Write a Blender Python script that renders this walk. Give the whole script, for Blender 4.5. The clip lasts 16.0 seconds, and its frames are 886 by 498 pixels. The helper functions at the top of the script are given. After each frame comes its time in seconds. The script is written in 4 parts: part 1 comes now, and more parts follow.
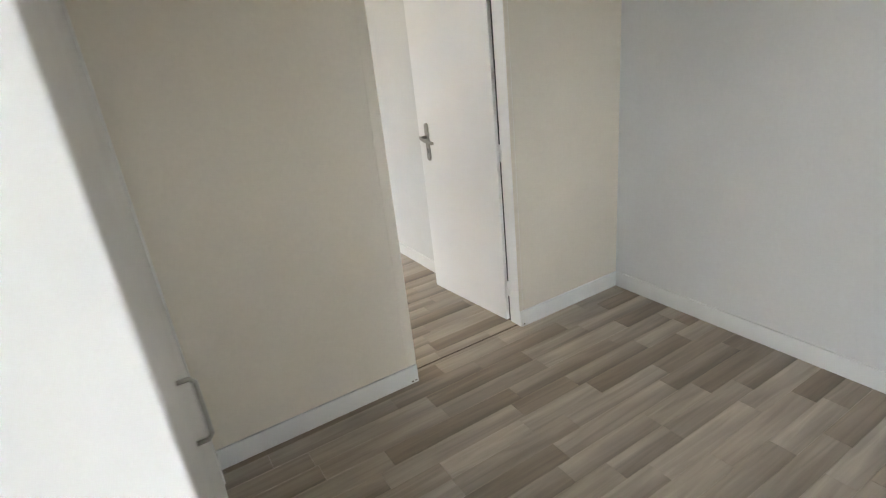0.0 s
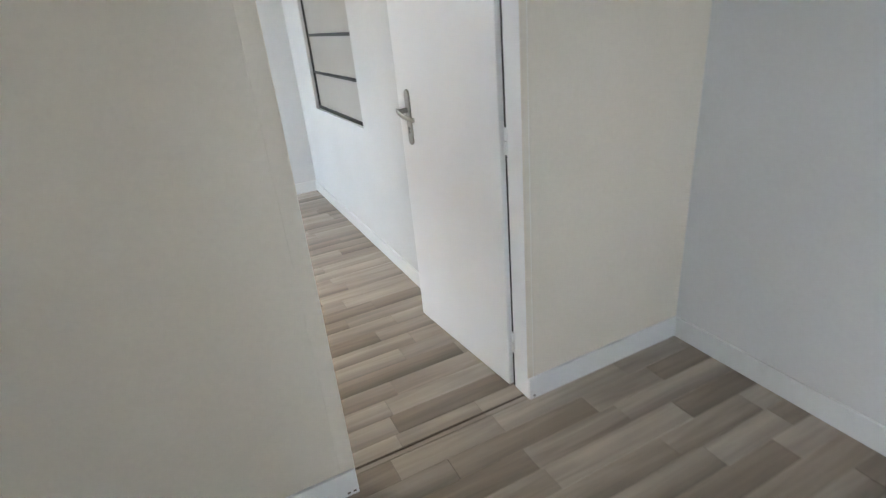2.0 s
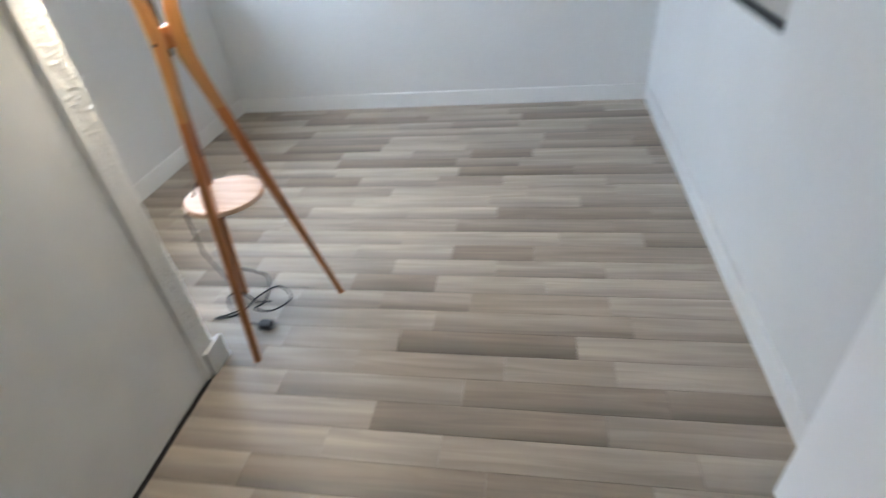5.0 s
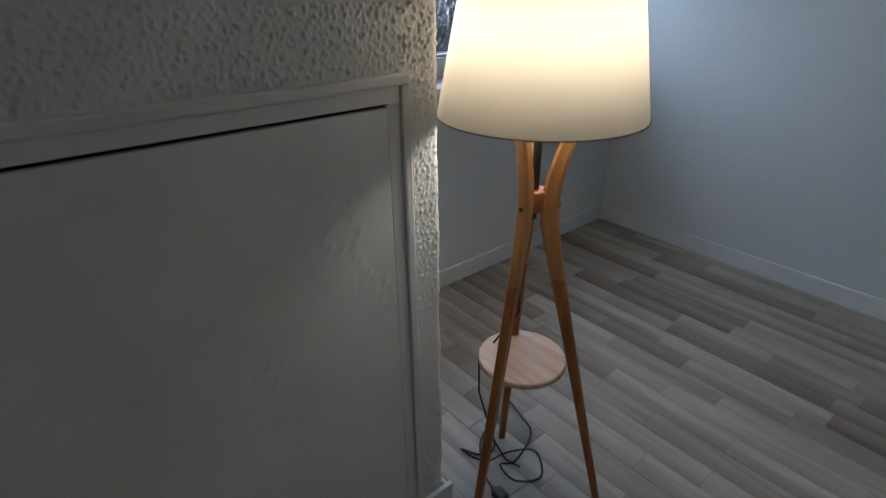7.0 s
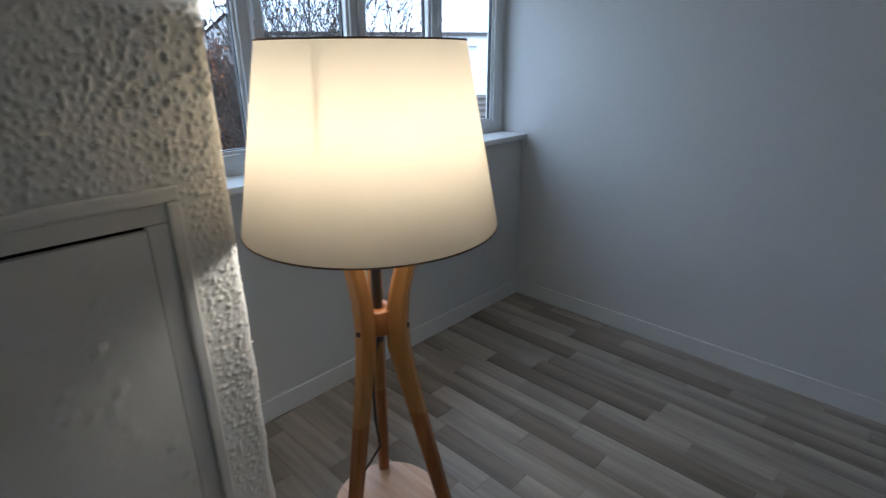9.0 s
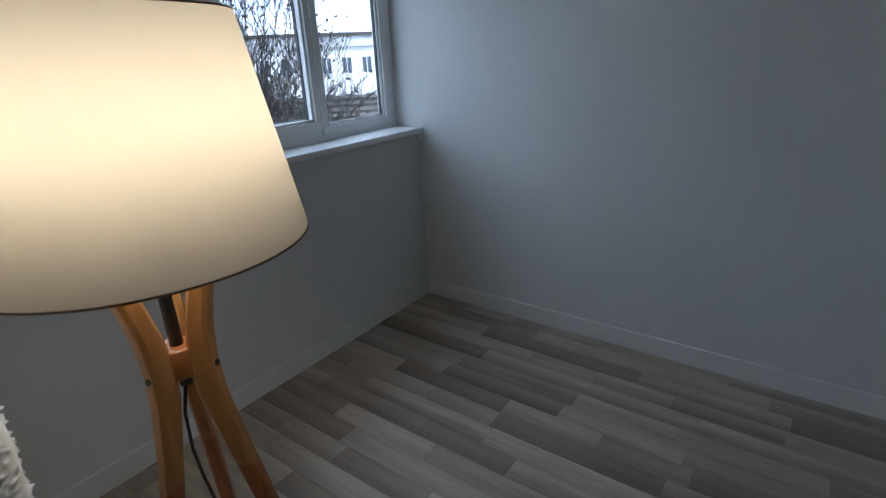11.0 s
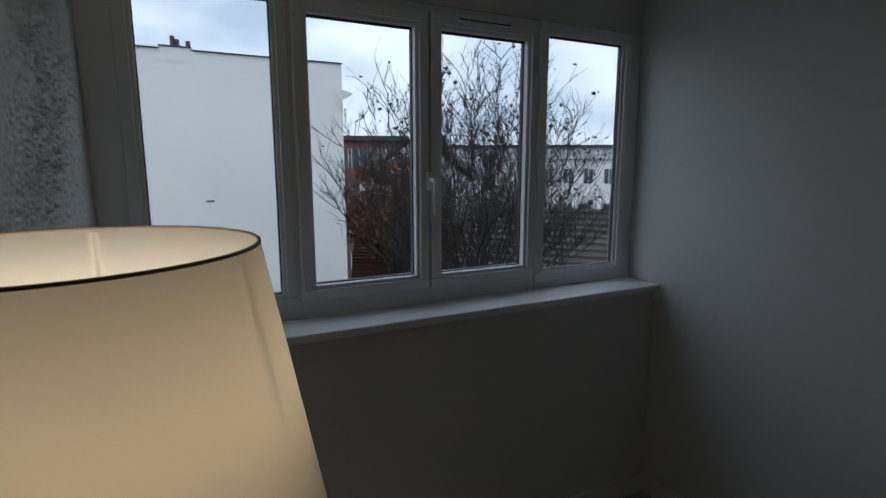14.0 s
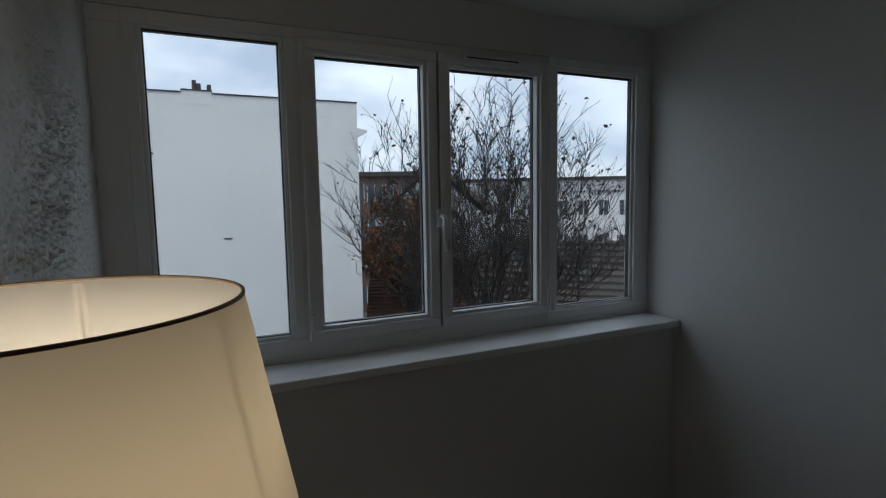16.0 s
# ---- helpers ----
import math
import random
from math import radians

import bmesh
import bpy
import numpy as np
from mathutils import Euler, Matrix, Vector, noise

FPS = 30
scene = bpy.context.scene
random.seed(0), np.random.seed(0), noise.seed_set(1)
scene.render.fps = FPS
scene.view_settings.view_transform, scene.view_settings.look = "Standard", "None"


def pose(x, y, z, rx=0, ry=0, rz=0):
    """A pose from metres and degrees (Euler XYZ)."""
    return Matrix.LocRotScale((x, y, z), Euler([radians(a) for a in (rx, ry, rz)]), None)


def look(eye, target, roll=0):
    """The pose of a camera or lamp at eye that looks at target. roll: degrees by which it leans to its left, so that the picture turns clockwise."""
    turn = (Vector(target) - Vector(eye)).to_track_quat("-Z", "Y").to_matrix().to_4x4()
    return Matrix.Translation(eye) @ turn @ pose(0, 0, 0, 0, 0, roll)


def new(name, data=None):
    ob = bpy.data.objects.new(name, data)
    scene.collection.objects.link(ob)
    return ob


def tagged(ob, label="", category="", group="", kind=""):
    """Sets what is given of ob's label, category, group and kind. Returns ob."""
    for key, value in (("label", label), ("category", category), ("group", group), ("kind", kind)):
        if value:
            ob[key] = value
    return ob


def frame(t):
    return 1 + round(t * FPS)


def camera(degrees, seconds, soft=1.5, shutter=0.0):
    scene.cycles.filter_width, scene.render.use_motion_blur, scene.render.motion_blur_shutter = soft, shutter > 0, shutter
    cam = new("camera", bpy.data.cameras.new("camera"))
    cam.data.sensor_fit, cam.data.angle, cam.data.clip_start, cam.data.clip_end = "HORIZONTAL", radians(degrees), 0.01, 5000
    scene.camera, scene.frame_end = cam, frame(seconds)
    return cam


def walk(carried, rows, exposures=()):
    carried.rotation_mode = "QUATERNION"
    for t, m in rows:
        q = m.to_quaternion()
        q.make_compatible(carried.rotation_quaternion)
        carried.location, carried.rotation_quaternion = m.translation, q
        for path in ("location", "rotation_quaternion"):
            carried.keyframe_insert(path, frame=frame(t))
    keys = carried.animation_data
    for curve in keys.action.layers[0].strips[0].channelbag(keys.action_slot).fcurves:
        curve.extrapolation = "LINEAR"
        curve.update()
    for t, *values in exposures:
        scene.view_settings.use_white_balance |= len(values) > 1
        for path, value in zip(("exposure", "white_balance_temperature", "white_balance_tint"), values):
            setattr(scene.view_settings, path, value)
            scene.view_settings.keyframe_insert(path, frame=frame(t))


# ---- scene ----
cam = camera(80.9, 16.0, soft=1.2, shutter=0.4)
PATH = [
    (0, (-1.646, -2.117, 1.595), (-0.727, -0.499, 0.86), -6.32),
    (0.5, (-1.461, -1.971, 1.548), (-0.567, -0.368, 0.752), -7.63),
    (1, (-1.299, -1.739, 1.523), (-0.438, -0.134, 0.697), -8.41),
    (1.5, (-1.138, -1.553, 1.476), (-0.264, 0.035, 0.632), -8.22),
    (2, (-0.917, -1.362, 1.424), (-0.154, 0.293, 0.6), -5.44),
    (2.5, (-0.757, -1.121, 1.396), (-0.142, 0.593, 0.568), -5.52),
    (3, (-0.62, -0.837, 1.401), (-0.047, 0.861, 0.514), -5.14),
    (3.5, (-0.484, -0.496, 1.326), (-0.179, 1.204, 0.318), -6.56),
    (4, (-0.417, -0.284, 1.337), (-0.422, 1.419, 0.288), -7.38),
    (4.5, (-0.515, -0.052, 1.344), (-0.509, 1.638, 0.275), -4.99),
    (5, (-0.637, 0.063, 1.302), (-0.979, 1.643, 0.126), -6.55),
    (5.2, (-0.642, 0.117, 1.317), (-1.251, 1.582, 0.1), -7.41),
    (7.3, (-0.879, 0.487, 1.489), (-2.263, 1.649, 0.633), 0.45),
    (7.5, (-0.897, 0.505, 1.487), (-2.24, 1.733, 0.656), 0.87),
    (8, (-0.926, 0.567, 1.502), (-2.204, 1.879, 0.698), 1.51),
    (8.5, (-0.93, 0.675, 1.527), (-2.217, 2.015, 0.786), 0.94),
    (9, (-0.869, 0.799, 1.515), (-2.166, 2.149, 0.813), -0.31),
    (9.5, (-0.815, 0.882, 1.488), (-2.052, 2.291, 0.794), -0.74),
    (10, (-0.778, 0.94, 1.467), (-1.957, 2.382, 0.741), -1.55),
    (10.2, (-0.761, 0.965, 1.454), (-1.903, 2.427, 0.709), -1.84),
    (12.5, (-1.011, 1.251, 1.535), (-2.142, 2.781, 0.917), -2.66),
    (13, (-1.055, 1.356, 1.555), (-2.516, 2.606, 1.007), -1.85),
    (13.5, (-1.078, 1.443, 1.583), (-2.73, 2.479, 1.139), -0.9),
    (14, (-1.045, 1.495, 1.613), (-2.812, 2.376, 1.293), -0.0),
    (14.5, (-1.055, 1.52, 1.637), (-2.859, 2.34, 1.368), 0.6),
    (15, (-1.068, 1.523, 1.641), (-2.875, 2.351, 1.419), 0.5),
    (15.5, (-1.068, 1.524, 1.639), (-2.879, 2.346, 1.431), -0.1),
    (16, (-1.071, 1.53, 1.623), (-2.878, 2.364, 1.431), -1.0),
]
walk(cam, [(t, look(eye, target, roll)) for t, eye, target, roll in PATH],
     exposures=[(0, 3.25, 6900, 10), (0.5, 3.3, 6600, 10), (2, 3.15, 6350, 10), (3.0, 3.15, 6300, 10), (3.5, 2.7, 6300, 10), (4.0, 2.35, 6150, 10), (4.6, 2.45, 6000, 10), (5.2, 2.95, 5900, 10), (7.3, 0.85, 5500, 10), (10.2, 0.8, 5550, 10), (12.5, -0.38, 5800, 10), (13.5, -1.0, 6200, 10), (14.5, -1.2, 6300, 10), (16, -1.25, 6400, 10)])

# ---- plan, metres ----
AX0, AX1 = -1.70, 0.83          # first room, left and right wall
AY0 = -4.1                      # its back wall
WT = 0.07                       # partition between the rooms
BX1 = 0.06                      # second room, right wall
BY1 = 3.459                     # its far wall
TX, TY = -1.70, 1.168            # corner of the roughcast block
SX = -2.74                      # wall under the window
GX = -2.93                      # glass
CEIL = 2.375
DOOR_L, DOOR_R, DOOR_H = -0.738, 0.05, 2.04
LY0 = -0.06                      # front of the partition beside the latch jamb

# ---- light ----
world = bpy.data.worlds.new("sky")
scene.world = world
world.use_nodes = True
wn, wl = world.node_tree.nodes, world.node_tree.links
wn.clear()
w_out = wn.new("ShaderNodeOutputWorld")
w_bg = wn.new("ShaderNodeBackground")
w_sky = wn.new("ShaderNodeTexSky")
w_sky.sky_type, w_sky.sun_disc = "NISHITA", False
w_sky.sun_elevation, w_sky.sun_rotation = radians(28), radians(120)
w_co = wn.new("ShaderNodeTexCoord")
w_map = wn.new("ShaderNodeMapping")
w_map.inputs["Scale"].default_value = (1.0, 1.0, 3.2)
w_noise = wn.new("ShaderNodeTexNoise")
w_noise.inputs["Scale"].default_value, w_noise.inputs["Detail"].default_value = 2.6, 6.0
w_noise.inputs["Roughness"].default_value = 0.55
w_ramp = wn.new("ShaderNodeValToRGB")
w_ramp.color_ramp.elements[0].position, w_ramp.color_ramp.elements[0].color = 0.36, (17.0, 20.5, 25.5, 1)
w_ramp.color_ramp.elements[1].position, w_ramp.color_ramp.elements[1].color = 0.62, (33.5, 36.5, 40.0, 1)
w_mix = wn.new("ShaderNodeMix")
w_mix.data_type = "RGBA"
w_mix.inputs[0].default_value = 0.85
w_bg.inputs["Strength"].default_value = 0.122
wl.new(w_co.outputs["Generated"], w_map.inputs["Vector"])
wl.new(w_map.outputs["Vector"], w_noise.inputs["Vector"])
wl.new(w_noise.outputs["Fac"], w_ramp.inputs["Fac"])
wl.new(w_sky.outputs["Color"], w_mix.inputs[6])
wl.new(w_ramp.outputs["Color"], w_mix.inputs[7])
wl.new(w_mix.outputs[2], w_bg.inputs["Color"])
wl.new(w_bg.outputs["Background"], w_out.inputs["Surface"])

sun = new("sun", bpy.data.lights.new("sun", "SUN"))
sun.data.energy, sun.data.angle, sun.data.color = 3.2, radians(20), (1.0, 0.96, 0.9)
sun.matrix_world = look((0, 0, 20), (-11, 9, 0))

# the tall bulb shines from its lower and its upper half
bulb_lamp = bpy.data.lights.new("bulb_light", "POINT")
bulb_lamp.energy, bulb_lamp.color, bulb_lamp.shadow_soft_size = 1.8, (1.0, 0.91, 0.78), 0.05
bulb_lights = [new("bulb_light", bulb_lamp) for k in (0, 1)]

# ---- materials ----
def material(name, colour, rough=0.5, metal=0.0, spots=0.0, spot_scale=6.0, grain=0.0, grain_scale=200.0, bump=0.0, bump_scale=120.0):
    """A paint, metal or plastic with slow stains, fine grain and relief."""
    m = bpy.data.materials.new(name)
    m.use_nodes = True
    n, l = m.node_tree.nodes, m.node_tree.links
    b = n["Principled BSDF"]
    b.inputs["Base Color"].default_value = (*colour, 1)
    b.inputs["Roughness"].default_value, b.inputs["Metallic"].default_value = rough, metal
    co = n.new("ShaderNodeTexCoord")
    last = None
    for amount, scale in ((spots, spot_scale), (grain, grain_scale)):
        if amount:
            t = n.new("ShaderNodeTexNoise")
            t.inputs["Scale"].default_value, t.inputs["Detail"].default_value = scale, 5
            l.new(co.outputs["Object"], t.inputs["Vector"])
            mx = n.new("ShaderNodeMix")
            mx.data_type, mx.blend_type = "RGBA", "MULTIPLY"
            r = n.new("ShaderNodeMapRange")
            r.inputs[1].default_value, r.inputs[2].default_value = 0.3, 0.7
            r.inputs[3].default_value, r.inputs[4].default_value = 1 - amount, 1.0
            l.new(t.outputs["Fac"], r.inputs[0])
            mx.inputs[0].default_value = 1.0
            if last:
                l.new(last, mx.inputs[6])
            else:
                mx.inputs[6].default_value = (*colour, 1)
            l.new(r.outputs[0], mx.inputs[7])
            last = mx.outputs[2]
    if last:
        l.new(last, b.inputs["Base Color"])
    if bump:
        t = n.new("ShaderNodeTexNoise")
        t.inputs["Scale"].default_value, t.inputs["Detail"].default_value = bump_scale, 4
        l.new(co.outputs["Object"], t.inputs["Vector"])
        bp = n.new("ShaderNodeBump")
        bp.inputs["Strength"].default_value, bp.inputs["Distance"].default_value = bump, 0.002
        l.new(t.outputs["Fac"], bp.inputs["Height"])
        l.new(bp.outputs["Normal"], b.inputs["Normal"])
    return m


WALL = material("wall_paint", (0.67, 0.67, 0.656), 0.75, spots=0.06, spot_scale=1.7, grain=0.03, grain_scale=60, bump=0.15, bump_scale=90)
# wall paint with the first room's warm bounced light put into its colour
WALL_A = material("warm_lit_wall_paint", (0.72, 0.66, 0.56), 0.75, spots=0.06, spot_scale=1.7, grain=0.03, grain_scale=60, bump=0.15, bump_scale=90)
GLOSS = material("white_gloss", (0.82, 0.82, 0.81), 0.32, spots=0.04, spot_scale=2.0, bump=0.06, bump_scale=40)
SKIRT = material("skirting_paint", (0.72, 0.72, 0.705), 0.45, spots=0.06, spot_scale=3.0, bump=0.08, bump_scale=40)
ROUGHCAST = material("roughcast_paint", (0.78, 0.77, 0.73), 0.7, spots=0.07, spot_scale=4, bump=0.5, bump_scale=150)
HATCHPAINT = material("hatch_paint", (0.74, 0.73, 0.69), 0.5, spots=0.1, spot_scale=5, bump=0.35, bump_scale=30)
PVC = material("window_plastic", (0.78, 0.79, 0.79), 0.35, spots=0.04, spot_scale=3)
CEILP = material("ceiling_paint", (0.66, 0.66, 0.65), 0.85, spots=0.05, spot_scale=2, bump=0.2, bump_scale=70)
STEEL = material("brushed_steel", (0.42, 0.40, 0.37), 0.36, 1.0, spots=0.15, spot_scale=30)
# near-black colour that stands in for the shade inside gaps and holes
DARK = material("gap_and_hole_shade", (0.02, 0.02, 0.02), 0.8)
BLACK = material("black_metal", (0.018, 0.018, 0.02), 0.45, spots=0.2, spot_scale=40)
CABLE = material("black_cable", (0.015, 0.015, 0.016), 0.4)
FROST = material("beige_frosted_pane", (0.42, 0.40, 0.36), 0.35, spots=0.05, spot_scale=3)
RUST = material("rust", (0.10, 0.06, 0.04), 0.9, spots=0.5, spot_scale=80)


def wood(name, light, dark, rough, length_scale=3.0, across=38.0, axis=2):
    m = bpy.data.materials.new(name)
    m.use_nodes = True
    n, l = m.node_tree.nodes, m.node_tree.links
    b = n["Principled BSDF"]
    co, mp, t = n.new("ShaderNodeTexCoord"), n.new("ShaderNodeMapping"), n.new("ShaderNodeTexNoise")
    sc = [across] * 3
    sc[axis] = length_scale
    mp.inputs["Scale"].default_value = sc
    t.inputs["Scale"].default_value, t.inputs["Detail"].default_value, t.inputs["Distortion"].default_value = 1.0, 6, 0.6
    r = n.new("ShaderNodeValToRGB")
    r.color_ramp.elements[0].position, r.color_ramp.elements[0].color = 0.32, (*dark, 1)
    r.color_ramp.elements[1].position, r.color_ramp.elements[1].color = 0.68, (*light, 1)
    l.new(co.outputs["Object"], mp.inputs["Vector"]), l.new(mp.outputs["Vector"], t.inputs["Vector"])
    l.new(t.outputs["Fac"], r.inputs["Fac"]), l.new(r.outputs["Color"], b.inputs["Base Color"])
    b.inputs["Roughness"].default_value = rough
    return m


LEGWOOD = wood("varnished_beech", (0.50, 0.25, 0.075), (0.36, 0.155, 0.04), 0.38)
# the hub's own red; on the lower legs it paints their shade
LEGDARK = wood("red_shaded_beech", (0.42, 0.155, 0.038), (0.29, 0.092, 0.021), 0.34)
TRAYWOOD = wood("pale_beech", (0.62, 0.42, 0.29), (0.48, 0.29, 0.18), 0.42, 5, 60, 0)


def floor_material():
    """Grey-oak strip vinyl: every strip takes its own tone, with grain along it."""
    m = bpy.data.materials.new("oak_strip_floor")
    m.use_nodes = True
    n, l = m.node_tree.nodes, m.node_tree.links
    b = n["Principled BSDF"]
    info, co, geo = n.new("ShaderNodeObjectInfo"), n.new("ShaderNodeTexCoord"), n.new("ShaderNodeNewGeometry")
    isl = n.new("ShaderNodeMath")
    isl.operation = "ADD"
    l.new(info.outputs["Random"], isl.inputs[0]), l.new(geo.outputs["Random Per Island"], isl.inputs[1])
    fr = n.new("ShaderNodeMath")
    fr.operation = "FRACT"
    l.new(isl.outputs[0], fr.inputs[0])
    tone = n.new("ShaderNodeValToRGB")
    e = tone.color_ramp.elements
    e[0].position, e[0].color = 0.0, (0.25, 0.200, 0.151, 1)
    e[1].position, e[1].color = 1.0, (0.425, 0.362, 0.296, 1)
    for pos, c in ((0.18, (0.28, 0.226, 0.174, 1)), (0.34, (0.345, 0.287, 0.228, 1)), (0.75, (0.396, 0.335, 0.271, 1))):
        x = e.new(pos)
        x.color = c
    l.new(fr.outputs[0], tone.inputs["Fac"])
    off = n.new("ShaderNodeVectorMath")
    off.operation = "ADD"
    sc = n.new("ShaderNodeVectorMath")
    sc.operation = "SCALE"
    comb = n.new("ShaderNodeCombineXYZ")
    l.new(fr.outputs[0], comb.inputs[0]), l.new(fr.outputs[0], comb.inputs[1])
    l.new(comb.outputs[0], sc.inputs[0])
    sc.inputs["Scale"].default_value = 37.0
    l.new(geo.outputs["Position"], off.inputs[0]), l.new(sc.outputs[0], off.inputs[1])
    mp = n.new("ShaderNodeMapping")
    mp.inputs["Scale"].default_value = (2.2, 34, 1)
    l.new(off.outputs[0], mp.inputs["Vector"])
    grain = n.new("ShaderNodeTexNoise")
    grain.inputs["Scale"].default_value, grain.inputs["Detail"].default_value, grain.inputs["Distortion"].default_value = 1.0, 7, 0.8
    l.new(mp.outputs["Vector"], grain.inputs["Vector"])
    rg = n.new("ShaderNodeMapRange")
    rg.inputs[1].default_value, rg.inputs[2].default_value, rg.inputs[3].default_value, rg.inputs[4].default_value = 0.3, 0.7, 0.80, 1.12
    l.new(grain.outputs["Fac"], rg.inputs[0])
    mp2 = n.new("ShaderNodeMapping")
    mp2.inputs["Scale"].default_value = (1.2, 7, 1)
    l.new(off.outputs[0], mp2.inputs["Vector"])
    band = n.new("ShaderNodeTexNoise")
    band.inputs["Scale"].default_value, band.inputs["Detail"].default_value = 1.0, 2
    l.new(mp2.outputs["Vector"], band.inputs["Vector"])
    rb = n.new("ShaderNodeMapRange")
    rb.inputs[1].default_value, rb.inputs[2].default_value, rb.inputs[3].default_value, rb.inputs[4].default_value = 0.3, 0.7, 0.78, 1.15
    l.new(band.outputs["Fac"], rb.inputs[0])
    sep = n.new("ShaderNodeSeparateXYZ")
    l.new(geo.outputs["Position"], sep.inputs[0])
    row = n.new("ShaderNodeMath")
    row.operation, row.inputs[1].default_value, row.inputs[2].default_value = "MULTIPLY_ADD", 1 / 0.1022, 40 - 0.0015 / 0.1022
    l.new(sep.outputs[1], row.inputs[0])
    wrap = n.new("ShaderNodeMath")
    wrap.operation = "FRACT"
    l.new(row.outputs[0], wrap.inputs[0])
    fade = n.new("ShaderNodeMapRange")
    deep, dark = n.new("ShaderNodeMath"), n.new("ShaderNodeMath")
    deep.operation, deep.inputs[1].default_value = "MULTIPLY", 7.31
    l.new(fr.outputs[0], deep.inputs[0])
    dark.operation = "FRACT"
    l.new(deep.outputs[0], dark.inputs[0])
    low = n.new("ShaderNodeMapRange")
    low.inputs[1].default_value, low.inputs[2].default_value, low.inputs[3].default_value, low.inputs[4].default_value = 0.0, 0.75, 0.56, 0.98
    l.new(dark.outputs[0], low.inputs[0])
    l.new(low.outputs[0], fade.inputs[3])
    fade.inputs[2].default_value, fade.inputs[4].default_value = 0.7, 1.08
    l.new(wrap.outputs[0], fade.inputs[0])
    k0 = n.new("ShaderNodeMath")
    k0.operation = "MULTIPLY"
    l.new(rg.outputs[0], k0.inputs[0]), l.new(rb.outputs[0], k0.inputs[1])
    k = n.new("ShaderNodeMath")
    k.operation = "MULTIPLY"
    l.new(k0.outputs[0], k.inputs[0]), l.new(fade.outputs[0], k.inputs[1])
    mx = n.new("ShaderNodeMix")
    mx.data_type, mx.blend_type = "RGBA", "MULTIPLY"
    mx.inputs[0].default_value = 1.0
    l.new(tone.outputs["Color"], mx.inputs[6]), l.new(k.outputs[0], mx.inputs[7])
    l.new(mx.outputs[2], b.inputs["Base Color"])
    b.inputs["Roughness"].default_value = 0.42
    bp = n.new("ShaderNodeBump")
    bp.inputs["Strength"].default_value, bp.inputs["Distance"].default_value = 0.12, 0.001
    l.new(grain.outputs["Fac"], bp.inputs["Height"]), l.new(bp.outputs["Normal"], b.inputs["Normal"])
    return m


FLOORM = floor_material()
SUBFLOOR = material("floor_joint", (0.10, 0.075, 0.055), 0.8)


def shade_material():
    """Cream lampshade cloth that lets the bulb's light through."""
    m = bpy.data.materials.new("lampshade_cloth")
    m.use_nodes = True
    n, l = m.node_tree.nodes, m.node_tree.links
    n.clear()
    out, mix = n.new("ShaderNodeOutputMaterial"), n.new("ShaderNodeMixShader")
    d, t = n.new("ShaderNodeBsdfDiffuse"), n.new("ShaderNodeBsdfTranslucent")
    co, mp, w = n.new("ShaderNodeTexCoord"), n.new("ShaderNodeMapping"), n.new("ShaderNodeTexNoise")
    mp.inputs["Scale"].default_value = (300, 300, 500)
    w.inputs["Scale"].default_value = 1.0
    l.new(co.outputs["Object"], mp.inputs["Vector"]), l.new(mp.outputs["Vector"], w.inputs["Vector"])
    r = n.new("ShaderNodeValToRGB")
    r.color_ramp.elements[0].color, r.color_ramp.elements[1].color = (0.87, 0.85, 0.80, 1), (0.93, 0.92, 0.88, 1)
    l.new(w.outputs["Fac"], r.inputs["Fac"])
    l.new(r.outputs["Color"], d.inputs["Color"])
    t.inputs["Color"].default_value = (0.93, 0.865, 0.75, 1)
    mix.inputs[0].default_value = 0.46
    l.new(d.outputs[0], mix.inputs[1]), l.new(t.outputs[0], mix.inputs[2]), l.new(mix.outputs[0], out.inputs["Surface"])
    return m


SHADE = shade_material()


def glass_material():
    m = bpy.data.materials.new("window_glass")
    m.use_nodes = True
    n, l = m.node_tree.nodes, m.node_tree.links
    n.clear()
    out, mix = n.new("ShaderNodeOutputMaterial"), n.new("ShaderNodeMixShader")
    tr, gl = n.new("ShaderNodeBsdfTransparent"), n.new("ShaderNodeBsdfGlossy")
    tr.inputs["Color"].default_value = (0.80, 0.82, 0.83, 1)
    gl.inputs["Roughness"].default_value = 0.02
    mix.inputs[0].default_value = 0.035
    l.new(tr.outputs[0], mix.inputs[1]), l.new(gl.outputs[0], mix.inputs[2])
    l.new(mix.outputs[0], out.inputs["Surface"])
    return m


GLASS = glass_material()


# ---- mesh helpers ----
def mesh_object(name, bm, mat, parent=None, smooth=False):
    me = bpy.data.meshes.new(name)
    bm.to_mesh(me)
    bm.free()
    for p in me.polygons:
        p.use_smooth = smooth
    me.materials.append(mat)
    ob = new(name, me)
    if parent:
        ob.parent = parent
    return ob


def part(name, bm, mat, parent, label="", smooth=False):
    ob = mesh_object(name, bm, mat, parent, smooth)
    return tagged(ob, label) if label else ob


def thing(name, label, category, at=(0, 0, 0), group=""):
    ob = new(name)
    ob.empty_display_size = 0.05
    ob.location = at
    return tagged(ob, label, category, group)


def structure(ob, label="", category=""):
    return tagged(ob, label, category, "", "structure")


